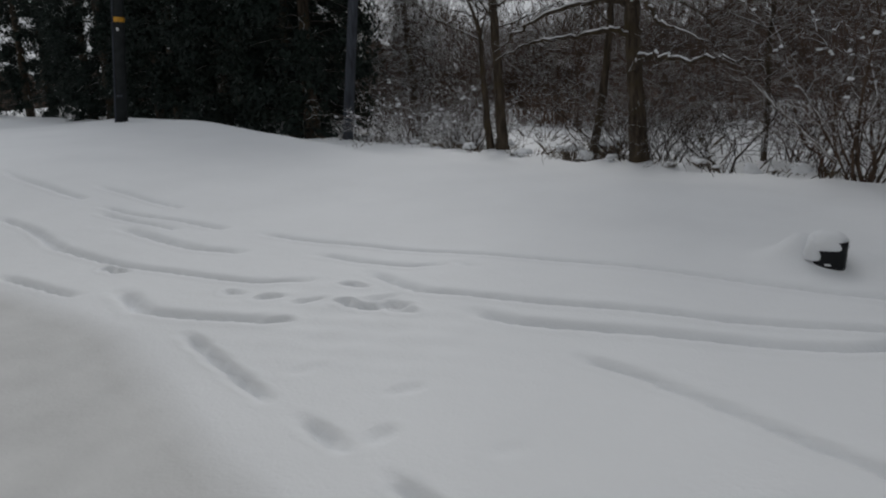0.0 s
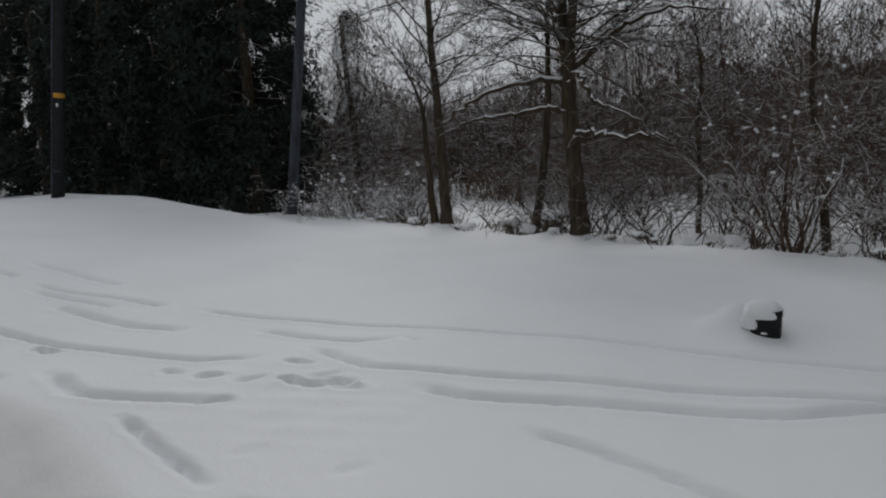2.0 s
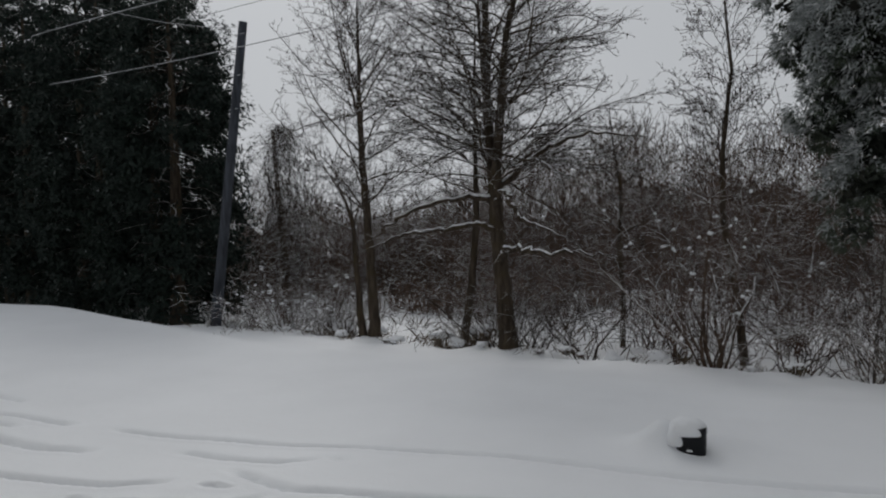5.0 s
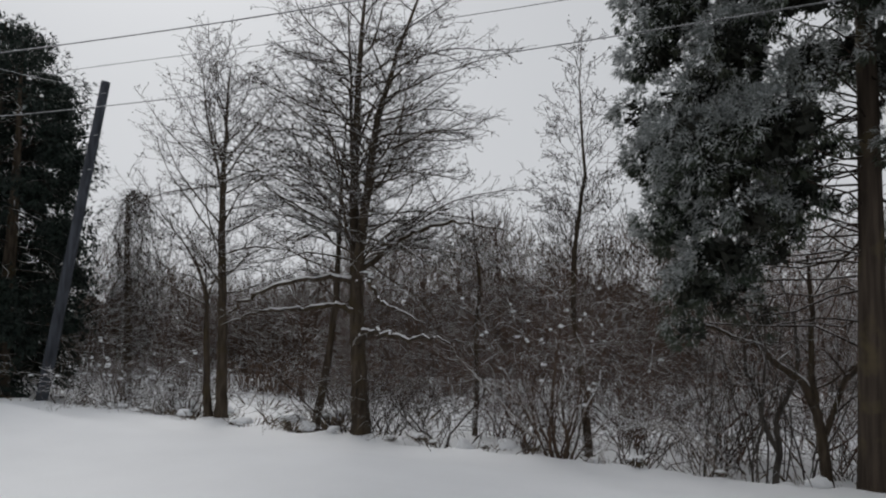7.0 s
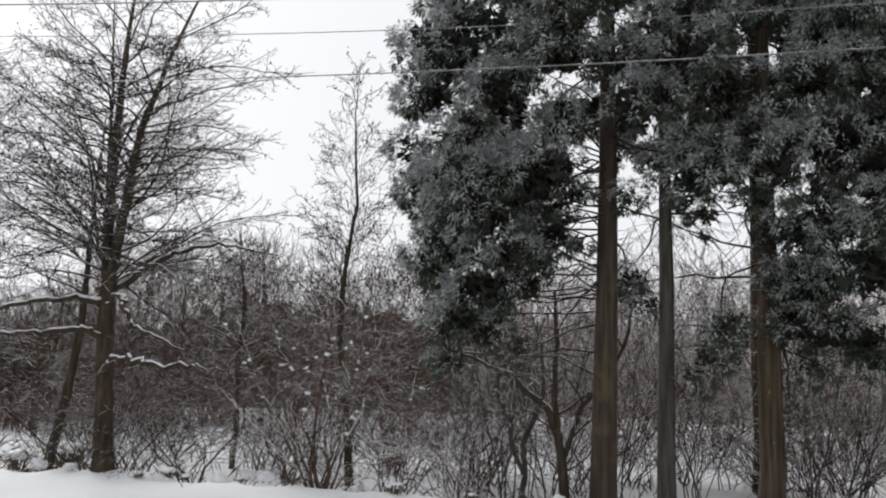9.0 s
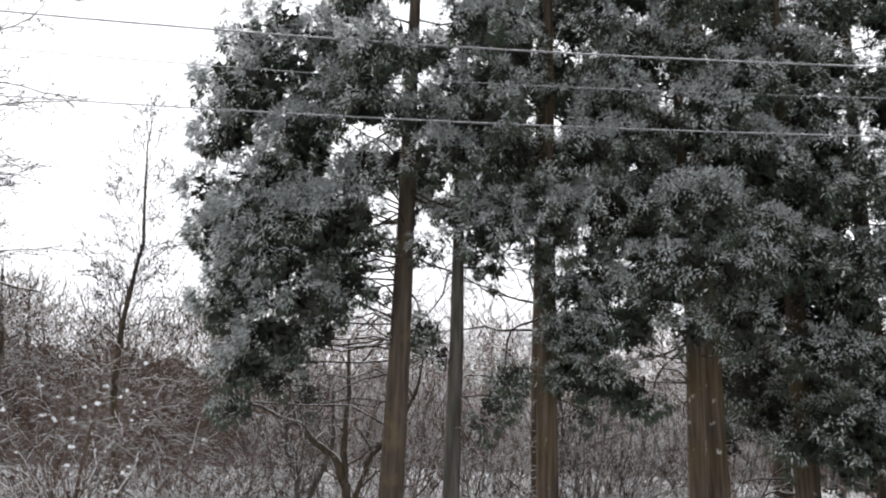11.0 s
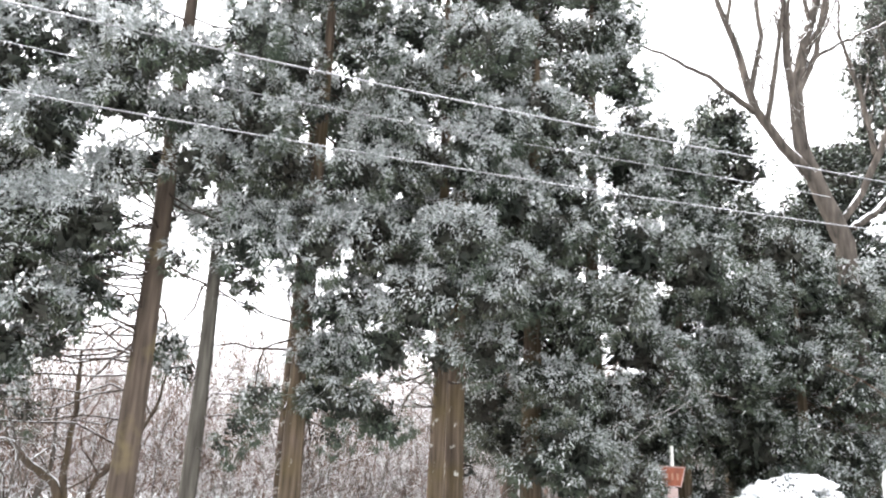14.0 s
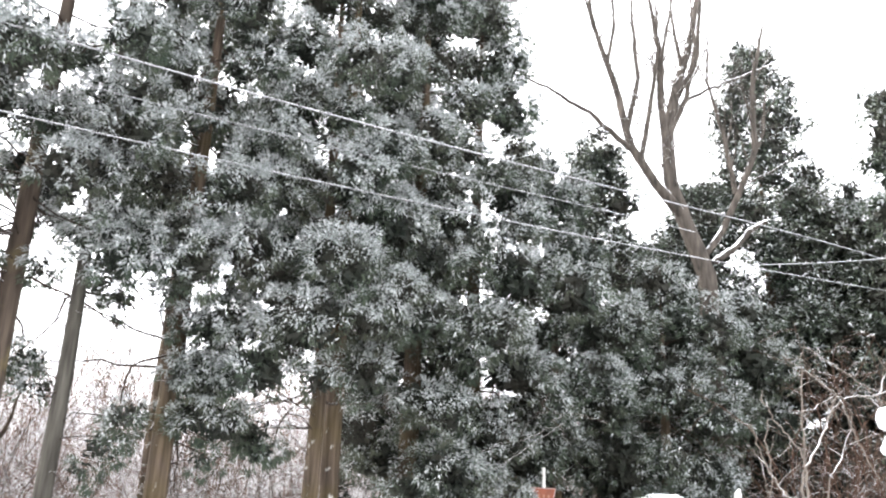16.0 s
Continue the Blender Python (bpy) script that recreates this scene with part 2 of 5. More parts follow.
def twigs(rng, tubes, line, length, r0, per_metre, levels, flat=0.6, lift=0.25, size=0.5, spread=48):
    """Side shoots on a line, each with shoots of its own."""
    for _ in range(max(1, int(per_metre * length))):
        s = 0.12 + 0.88 * rng.random() ** 0.8
        p, d = along(line, s)
        e = side(rng, d, spread + rng.normal(0, 11))
        e[2] *= flat
        e[2] += 0.05
        e /= np.linalg.norm(e)
        ln = size * length * (1.15 - 0.75 * s) * (0.6 + 0.7 * rng.random())
        r = max(0.0048, r0 * 0.5 * (1.1 - 0.6 * s))
        n = 5 if levels > 1 else 2
        ch = bent(rng, p, e, ln, n, 0.17 if levels > 1 else 0.24, lift)
        tubes.add(ch, np.linspace(r, max(0.0034, r * 0.4), n + 1), 4 if levels > 1 else 3)
        if levels > 1:
            twigs(rng, tubes, ch, ln, r, per_metre * 1.25, levels - 1, flat, lift, size, spread)


# ---------------------------------------------------------------- ground: one sheet of snow
def smooth(a, b, x):
    t = np.clip((x - a) / (b - a), 0, 1)
    return t * t * (3 - 2 * t)


def wave(x, y):
    """Slow swells of the snow cover."""
    return 0.025 * np.sin(0.55 * x + 0.8) * np.cos(0.7 * y) + 0.015 * np.sin(1.3 * x - 0.9 * y) + 0.006 * np.sin(3.1 * x + 2.2 * y)


def base_height(x, y):
    z = wave(x, y) * smooth(1.0, 4.0, np.hypot(x, y)) * (1 - 0.6 * smooth(30, 80, np.hypot(x, y)))
    # the yard's edge: a low crest, then a dip to the verge, whose broken lip drops to the wood's floor
    z = z + 0.05 * np.exp(-((y - 10.0 + 0.02 * x) / 1.6) ** 2) - 0.10 * smooth(10.2, 11.6, y - 0.02 * x)
    lip = 0.35 * smooth(-8.0, -4.5, x) + 0.16 * np.sin(1.7 * x) + 0.10 * np.sin(4.3 * x + 1) + 0.05 * np.sin(11 * x)
    z = z - 0.34 * smooth(13.15, 13.75, y + lip) * (1 - 0.6 * smooth(8.0, 11.0, x)) + 0.05 * np.exp(-((y + lip - 13.0) / 0.16) ** 2)
    # the yard rises to the left, towards the utility pole, and falls behind it
    z = z + 0.62 * smooth(-9.0, -22.0, x) * (1 - smooth(9.9, 11.4, y)) * (1 - 0.65 * smooth(-25.0, -28.5, x + 0.15 * y))
    edge = np.minimum(1.2 - 0.155 * x, 3.0 + 0.13 * x)
    z = z - 0.035 * smooth(-0.1, 0.4, edge - y) * smooth(-2.0, -3.0, x)
    # the lane at the yard's far right lies a little lower
    z = z - 0.25 * smooth(9.0, 16.0, x)
    return z


def groove(x, y, z, line, width=0.10, depth=0.07, rim=0.012, fade=0.25):
    """A rut pressed into the snow along a line, with soft rims."""
    line = np.array(line, dtype=float)
    near = np.full(x.shape, 9.0)
    lean = np.zeros(x.shape)
    total = np.sum(np.linalg.norm(np.diff(line, axis=0), axis=1))
    run, where = 0.0, np.zeros(x.shape)
    for a, b in zip(line[:-1], line[1:]):
        d = b - a
        ln = np.linalg.norm(d)
        t = np.clip(((x - a[0]) * d[0] + (y - a[1]) * d[1]) / ln**2, 0, 1)
        qx, qy = a[0] + t * d[0], a[1] + t * d[1]
        dist = np.hypot(x - qx, y - qy)
        where = np.where(dist < near, run + t * ln, where)
        lean = np.where(dist < near, (qx - x) * qx + (qy - y) * qy, lean)
        near = np.minimum(near, dist)
        run += ln
    ends = smooth(0, fade, where) * smooth(0, fade, total - where) * 0.75 + 0.25
    rough = 1 + 0.12 * np.sin(where * 9.0 + line[0][0]) * np.sin(where * 3.7)
    near = near + 0.005 * np.sin(where * 13.0 + 1.7) + 0.004 * np.sin(where * 31.0)
    # wind has filled the far side to a slope; the side towards the house stays steep
    cut = np.where(lean > 0, 1 - smooth(width * 0.25, width * 0.70, near), 1 - smooth(width * 0.05, width * 1.45, near))
    lip = np.exp(-((near - width * 1.1) / (width * 0.5)) ** 2) * (lean > 0)
    return z - depth * ends * rough * cut + rim * ends * lip


def footprint(x, y, z, px, py, turn, depth=0.07, length=0.14, width=0.075):
    c, s = math.cos(radians(turn)), math.sin(radians(turn))
    u, v = (x - px) * c + (y - py) * s, -(x - px) * s + (y - py) * c
    q = np.sqrt((u / length) ** 2 + (v / width) ** 2) + 0.12 * np.sin(23 * u + px) + 0.10 * np.sin(31 * v + py)
    return z - depth * (1 - smooth(0.6, 1.1, q)) + 0.16 * depth * np.exp(-((q - 1.35) / 0.28) ** 2)


RUTS = [
    ([(-12.65, 2.68), (-11.4, 2.79), (-10.2, 2.74), (-9.4, 2.86), (-8.4, 3.07), (-7.55, 3.3), (-6.6, 3.6), (-6.3, 3.9)], 0.10, 0.075),
    ([(-9.3, 1.86), (-8.6, 2.0), (-7.8, 2.15)], 0.09, 0.075),
    ([(-15.95, 3.65), (-14.2, 3.87), (-13.15, 4.05)], 0.10, 0.06),
    ([(-13.8, 4.55), (-13.0, 4.7), (-11.35, 4.9)], 0.10, 0.045),
    ([(-12.3, 4.06), (-11.2, 4.25), (-10.35, 4.5), (-9.5, 4.65)], 0.10, 0.055),
    ([(-11.9, 3.86), (-10.9, 4.0), (-10.0, 4.2)], 0.09, 0.05),
    ([(-10.65, 3.7), (-9.5, 3.83), (-8.7, 3.92), (-8.15, 4.14)], 0.12, 0.07),
    ([(-6.5, 9.9), (-4.0, 9.7), (-1.5, 9.6), (1.5, 9.8)], 0.14, 0.03),
    ([(-6.0, 9.2), (-3.0, 9.0), (0.0, 9.0), (2.5, 9.2)], 0.14, 0.025),
    ([(-8.75, 4.82), (-7.6, 5.07), (-6.5, 5.38), (-5.45, 5.74), (-4.3, 6.14), (-3.2, 6.41), (-2.25, 6.6), (-1.6, 6.85), (0.5, 7.6)], 0.09, 0.055),
    ([(-7.2, 4.63), (-6.46, 4.7), (-5.86, 4.9), (-5.67, 5.14)], 0.10, 0.065),
    ([(-5.62, 5.27), (-5.3, 5.25)], 0.07, 0.04),
    ([(-6.05, 4.47), (-5.5, 4.38), (-5.1, 4.35), (-4.24, 4.72), (-3.54, 5.07), (-2.7, 5.41), (-1.4, 6.1), (0.5, 7.1)], 0.09, 0.06),
    ([(-4.33, 4.25), (-3.93, 4.3), (-3.44, 4.55), (-2.86, 4.83), (-2.14, 5.18), (-1.72, 5.43), (-1.35, 5.85), (0.3, 7.3)], 0.11, 0.075),
    ([(-7.54, 2.5), (-6.74, 2.39), (-6.17, 2.64), (-5.5, 3.0)], 0.11, 0.08),
    ([(-5.84, 2.40), (-5.07, 2.30), (-4.22, 2.22)], 0.060, 0.085),
    ([(-3.84, 2.22), (-3.52, 2.18), (-3.25, 2.15)], 0.065, 0.08),
    ([(-2.86, 2.13), (-2.6, 2.11), (-2.2, 2.06)], 0.065, 0.07),
    ([(-3.11, 4.08), (-2.62, 4.06), (-1.98, 3.98), (-1.5, 3.9), (-1.1, 3.85), (0.6, 3.6)], 0.075, 0.07),
]
PRINTS = [(-5.78, 4.08, 20, 0.07), (-6.09, 3.34, 40, 0.06), (-5.72, 3.52, 70, 0.04), (-5.36, 3.72, 10, 0.08), (-5.11, 3.77, 30, 0.08), (-4.83, 3.89, 15, 0.07),
          (-5.48, 3.03, 50, 0.07), (-6.54, 3.22, 10, 0.05), (-8.65, 2.79, 0, 0.09), (-3.62, 2.90, 70, 0.018), (-2.58, 2.76, 75, 0.012), (-3.24, 2.40, 110, 0.03), (-4.45, 2.69, 80, 0.014),
          (-5.0, 3.95, 25, 0.05), (-5.25, 4.0, 60, 0.03), (-8.45, 2.83, 15, 0.07), (-5.22, 3.74, 40, 0.06)]


def spaced(lo, hi, step, far, grow=1.16):
    mid = list(np.arange(lo, hi + step / 2, step))
    out, s = [], step
    p = hi
    while p < far:
        s *= grow
        p += s
        out.append(p)
    inn, s, p = [], step, lo
    while p > -far:
        s *= grow
        p -= s
        inn.append(p)
    return np.array(inn[::-1] + mid + out)


def ground_height(x, y):
    """The height of the finished snow at one place."""
    return float(base_height(np.array([float(x)]), np.array([float(y)]))[0])


def build_ground():
    xs, ys = spaced(-13.0, 1.0, 0.046, 2500), spaced(1.5, 8.0, 0.046, 2500)
    x, y = np.meshgrid(xs, ys)
    z = base_height(x, y)
    for line, width, depth in RUTS:
        z = groove(x, y, z, line, width, depth * 1.4)
    for px, py, turn, deep in PRINTS:
        z = footprint(x, y, z, px, py, turn, deep)
    # trampled snow where the ruts cross
    trod = np.exp(-(((x + 5.0) / 1.5) ** 2 + ((y - 3.45) / 0.75) ** 2) ** 1.5)
    z = z + 0.012 * trod * (np.sin(8.1 * x + 3.0 * y) * np.sin(6.7 * y - 2.1 * x) + 0.6 * np.sin(15.3 * x - 6.0 * y + 1.0) * np.sin(13.0 * y + 4.4 * x))
    # drift on the windward side of the black container
    z = z + 0.20 * np.exp(-(((x + 2.93) / 0.20) ** 2 + ((y - 7.34) / 0.24) ** 2)) + 0.10 * np.exp(-(((x + 3.1) / 0.35) ** 2 + ((y - 7.4) / 0.4) ** 2)) + 0.08 * np.exp(-(((x + 2.62) / 0.4) ** 2 + ((y - 7.7) / 0.3) ** 2))
    nx, ny = len(xs), len(ys)
    i = (np.arange(ny - 1)[:, None] * nx + np.arange(nx - 1)[None, :]).ravel()
    q = np.stack([i, i + 1, i + nx + 1, i + nx], -1)
    me = mesh_of("ground", np.stack([x, y, z], -1).reshape(-1, 3), [(q, 0)])
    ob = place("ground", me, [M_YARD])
    tagged(ob, label="deep fresh snow over a yard, crossed by soft tyre ruts and footprints", category="snow", kind="structure")


build_ground()


def box_bm(cx, cy, cz, sx, sy, sz, bevel=0.0):
    bm = bmesh.new()
    bmesh.ops.create_cube(bm, size=1.0, matrix=Matrix.Translation((cx, cy, cz)) @ Matrix.Diagonal((sx, sy, sz, 1)))
    if bevel:
        bmesh.ops.bevel(bm, geom=bm.edges[:], offset=bevel, segments=2, affect="EDGES", profile=0.6)
    return bm


# the house from which the yard is seen, behind the camera
wall = part("wall_south", box_bm(0, -0.75, 3.8, 36, 0.3, 8.6), plain_material("plaster", (0.52, 0.50, 0.46), 0.9, vary=0.15), None)
tagged(wall, label="plain plaster house wall behind the viewpoint", category="wall", kind="structure")


# ---------------------------------------------------------------- cedars
def tufts(rng, centres, radii, outs, per_clump, blade, frost, k=9, inner=110, lee=0.32):
    """Rounded boughs built of knobs of foliage, each knob a burst of short tapered fingers.
    Gives the vertices, the fingers and the material of each: green, frosted or darkened as shade."""
    unit = lambda q: q / (np.linalg.norm(q, axis=1)[:, None] + 1e-9)
    m = len(centres)
    fine = per_clump > 120
    each = np.maximum(5, (46 if fine else 20) * (radii / 0.8) ** 2).astype(int)
    c, r, o = np.repeat(centres, each, axis=0), np.repeat(radii, each), np.repeat(outs, each, axis=0)
    n = len(c)
    d = unit(rng.normal(0, 1, (n, 3)) + o * 0.55 + np.array([0, 0, 0.15]))
    ph = np.repeat(rng.random((m, 3)) * 6.283, each, axis=0)
    bulge = 1 + 0.22 * np.sin(d[:, 0] * 5.5 + ph[:, 0]) * np.sin(d[:, 1] * 4.7 + ph[:, 1]) + 0.15 * np.sin(d[:, 2] * 7 + ph[:, 2])
    deep = 0.62 + 0.36 * rng.random(n) ** 0.6
    knob = c + d * (r * bulge * deep)[:, None] * np.array([1.0, 1.0, 0.80])
    size = (1.0 if fine else 1.5) * (0.11 + 0.11 * rng.random(n)) * (0.75 + 0.3 * r)
    # the fingers burst outwards from the knob and hang at its sides
    num = max(6, int(per_clump * k / (46 if fine else 20)))
    up = lambda q: np.repeat(q, num, axis=0)
    m = n * num
    e = unit(rng.normal(0, 1, (m, 3)) + up(d) * 0.85 + up(o) * 0.25)
    base = up(knob) + e * (up(size) * (0.35 + 0.65 * rng.random(m)))[:, None] * np.array([1.0, 1.0, 0.85])
    di = unit(e * 0.8 + up(d) * 0.35 + np.array([0, 0, -0.30]) + rng.normal(0, 0.42, (m, 3)))
    face = e * 0.6 + np.array([0, 0, 0.8]) + rng.normal(0, 0.35, (m, 3))
    w = unit(np.cross(face, di))
    ln = blade * (0.40 + 0.50 * rng.random(m))
    wd = ln * 0.17 * (0.7 + 0.6 * rng.random(m))
    v = np.empty((m, 3, 3))
    v[:, 0] = base + w * wd[:, None]
    v[:, 1] = base + di * ln[:, None] + np.array([0, 0, -0.12]) * ln[:, None]
    v[:, 2] = base + di * (ln * 0.2)[:, None] - w * wd[:, None]
    # broad sprays inside each bough, whose darker leaf colour paints the shade there
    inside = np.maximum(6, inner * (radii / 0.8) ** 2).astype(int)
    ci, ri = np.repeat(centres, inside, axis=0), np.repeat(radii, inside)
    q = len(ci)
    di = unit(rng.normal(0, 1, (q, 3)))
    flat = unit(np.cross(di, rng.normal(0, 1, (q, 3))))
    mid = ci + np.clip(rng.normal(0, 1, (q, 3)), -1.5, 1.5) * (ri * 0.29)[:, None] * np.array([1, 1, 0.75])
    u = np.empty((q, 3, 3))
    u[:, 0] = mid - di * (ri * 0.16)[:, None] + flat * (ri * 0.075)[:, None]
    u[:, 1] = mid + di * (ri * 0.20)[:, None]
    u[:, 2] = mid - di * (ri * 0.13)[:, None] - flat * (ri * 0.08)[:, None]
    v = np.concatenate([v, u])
    f = np.arange((m + q) * 3).reshape(-1, 3)
    # driven snow sticks to the top and the windward side of each bough, and of each knob
    wind = np.array([-0.55, -0.83, 0.0])
    # the lowest boughs stand sheltered under the rest
    shelter = lee + (1 - lee) * smooth(2.4, 5.0, centres[:, 2])
    heavy = np.repeat((0.65 + 0.6 * rng.random(len(centres))) * shelter, each)
    lie = 0.66 * up(d[:, 2]) + 0.40 * up(d @ wind) + 0.52 * e[:, 2] + 0.25 * (e @ wind) + up(rng.normal(0, 0.25, n))
    chance = frost * up(heavy) * np.clip(0.55 + 1.05 * lie, 0.02, 1.5) * up(np.where(deep > 0.75, 1.15, 0.6))
    white = (rng.random(m) < chance).astype(np.int32)
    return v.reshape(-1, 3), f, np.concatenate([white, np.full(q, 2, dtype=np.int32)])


def cedar(name, x, y, height, girth, low, radius, seed, label, group, per_clump=26, blade=0.20, frost=0.42, clumps=60,
          lean=(0.0, 0.0), leaf=None, dead=5, wide=0.8, bark=None, boughs=(), column=False, k=9, taper=0.72, inner=260):
    """A tall cedar: a straight tapered trunk, limbs, and a crown of rounded boughs of drooping sprays.
    boughs: single boughs (x, y, z, radius) from the foot, besides those that grow all round."""
    rng = np.random.default_rng(seed)
    z0 = ground_height(x, y) - 0.12
    t = thing(name, x, y, z0, label, "tree", group)
    hs = np.array([0, 0.15, 0.4, 1.0, 2.2, 4, 6, 8.5, 11, height]) if height > 11.5 else np.linspace(0, height, 9)
    wob = np.cumsum(rng.normal(0, 0.02, (len(hs), 2)), axis=0)
    wob[0] = 0
    pts = np.column_stack([lean[0] * hs + wob[:, 0], lean[1] * hs + wob[:, 1], hs])
    rad = girth * (np.clip(1 - hs / height, 0.04, 1) ** 0.75) + girth * 0.26 * np.exp(-hs / 0.28)
    trunk = Tubes()
    trunk.add(pts, rad, 14)
    place("trunk", trunk.mesh("trunk"), [bark or M_CEDAR_BARK], t)
    limbs = Tubes()
    cs, rs, os_ = [], [], []

    def bough(h, tip, size):
        foot = np.array([np.interp(h, hs, pts[:, 0]), np.interp(h, hs, pts[:, 1]), h])
        u = np.linspace(0, 1, 6)[:, None]
        line = foot * (1 - u) + tip * u + np.array([rng.normal(0, 0.08), rng.normal(0, 0.08), rng.normal(0.02, 0.13)]) * np.sin(u * 3.14) * np.linalg.norm(tip - foot)
        line[1:-1] += rng.normal(0, 0.09, (4, 3))
        limbs.add(line, np.linspace(girth * 0.085, 0.008, 6), 5)
        o = tip - foot
        o[2] = 0
        cs.append(tip)
        rs.append(size)
        os_.append(o / (np.linalg.norm(o) + 1e-6))

    for i in range(clumps):
        s = (i + rng.random()) / clumps
        h = low + (height - low) * s
        a = i * 2.39996 + rng.normal(0, 0.3)
        if column:
            shape = math.sqrt(max(0.03, 1 - max(0.0, (s - 0.62) / 0.38) ** 2))
        else:
            shape = (1.0 - taper * s**1.3) * (0.75 + 0.25 * min(1, s * 5))
        size = wide * (0.70 + 0.5 * rng.random()) * (0.7 + 0.3 * shape)
        reach = max(0.1, radius * shape * (0.66 + 0.45 * rng.random() ** 0.7) - size * 0.45)
        if column:
            reach = max(0.1, radius * shape - size * (0.55 + 0.5 * rng.random()))
        k0 = np.array([np.interp(h, hs, pts[:, 0]), np.interp(h, hs, pts[:, 1]), h])
        tip = k0 + np.array([math.cos(a) * reach, math.sin(a) * reach, -0.22 * reach + rng.normal(0, 0.15)])
        bough(h, tip, size)
    for bx, by, bz, size in boughs:
        bough(max(1.5, min(height - 1, bz + rng.uniform(-0.35, 0.25) * math.hypot(bx, by))), np.array([bx, by, bz]), size)
    # bare boughs under the crown droop, fork and turn up again at their ends
    for i in range(dead):
        h = low * (0.55 + 0.45 * rng.random())
        a = 0.1 + 2.95 * rng.random()
        e = np.array([math.cos(a), math.sin(a), rng.normal(0.15, 0.25)])
        e /= np.linalg.norm(e)
        ln = 0.8 + 1.5 * rng.random()
        p = np.array([np.interp(h, hs, pts[:, 0]), np.interp(h, hs, pts[:, 1]), h])
        line = bent(rng, p, e, ln, 8, 0.24, -1.1)
        limbs.add(line, np.linspace(0.026, 0.007, 9), 5)
        twigs(rng, limbs, line, ln, 0.014, 4.5, 2, 0.9, -0.3, 0.42)
    tagged(place("branchwork", limbs.mesh("branchwork"), [M_TWIG], t), kind="stuff")
    v, f, white = tufts(rng, np.array(cs), np.array(rs), np.array(os_), per_clump, blade, frost, k, inner, 0.32 if low > 4 else 0.8)
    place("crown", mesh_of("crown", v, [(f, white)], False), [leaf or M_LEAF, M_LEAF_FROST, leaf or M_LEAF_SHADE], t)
    return t


FROSTED = "tall cedar with a bare reddish trunk and frosted drooping green foliage"
GREEN = "cedar clothed in green foliage almost to the ground"
STAND = "cedar stand"
cedar("cedar", 0.45, 13.15, 15.5, 0.225, 6.4, 2.6, 11, FROSTED, STAND, 340, 0.125, 1.12, 34, wide=0.75, dead=9, bark=M_TAN_BARK,
      boughs=[(-1.3, -0.9, 7.9, 0.55), (-0.5, -0.8, 7.9, 0.48), (-0.6, -0.7, 8.7, 0.5), (-1.5, -0.8, 8.9, 0.62), (-0.9, -0.9, 8.2, 0.55), (-2.2, -0.7, 9.2, 0.6), (-1.0, -0.7, 9.6, 0.6), (-0.4, -0.9, 9.0, 0.5), (-1.9, -0.9, 8.3, 0.6), (-2.7, -0.6, 8.9, 0.55), (-2.2, -1.1, 5.0, 0.8), (-1.5, -1.2, 5.7, 0.75), (-2.55, -0.95, 7.72, 0.83), (-1.99, -1.15, 5.39, 1.03), (-1.11, -1.35, 5.51, 0.88), (-2.49, -0.75, 4.43, 0.74), (-1.6, -1.15, 4.36, 0.67), (-2.34, -0.85, 3.29, 0.57), (-2.9, -0.55, 7.19, 0.57), (-1.65, -1.15, 6.91, 0.76), (-0.78, -1.25, 7.61, 0.71), (-1.09, -0.55, 4.47, 0.51), (-0.72, -1.15, 6.31, 0.53), (-1.84, -0.35, 3.15, 0.38), (-2.94, -0.55, 5.46, 0.59), (-2.85, -0.55, 4.17, 0.52), (-1.98, -0.85, 3.76, 0.64), (-2.45, -0.65, 2.65, 0.42), (-2.03, -0.95, 6.31, 0.73), (-1.28, -0.35, 3.83, 0.47), (-0.88, -0.55, 4.77, 0.56), (-0.52, -0.35, 5.42, 0.47), (-0.84, -0.75, 5.84, 0.64), (-1.16, -0.55, 4.38, 0.51), (-0.5, -0.35, 6.81, 0.47), (0.47, 0.75, 6.48, 0.41), (0.42, 0.85, 5.64, 0.39), (-2.91, -0.55, 5.5, 0.57), (-2.41, -0.85, 6.11, 0.69), (-1.85, -0.95, 4.92, 0.64), (-0.85, 0.45, 5.18, 0.6), (-1.44, 0.55, 5.52, 0.71), (-2.46, 0.55, 5.88, 0.82), (-1.88, 0.65, 6.82, 0.82), (-2.8, 0.25, 5.08, 0.6), (-0.52, 0.55, 4.74, 0.41), (-3.01, -0.75, 7.03, 0.56), (-2.95, -0.75, 8.04, 0.66), (-2.27, -0.85, 8.4, 0.64), (-3.16, -0.75, 6.15, 0.52), (-1.54, -0.95, 7.44, 0.63), (-1.19, -0.75, 8.62, 0.55), (-2.52, -0.55, 3.34, 0.43), (-1.83, -0.35, 3.76, 0.52), (-1.09, -0.15, 4.21, 0.48), (-2.0, -0.45, 3.02, 0.38), (-0.05, -0.85, 8.74, 0.55), (-0.26, -0.85, 7.66, 0.46), (-0.74, -0.85, 6.69, 0.5), (-1.7, 0.05, 3.45, 0.44), (-1.46, 0.15, 2.88, 0.4), (-1.81, -0.25, 3.83, 0.48)])
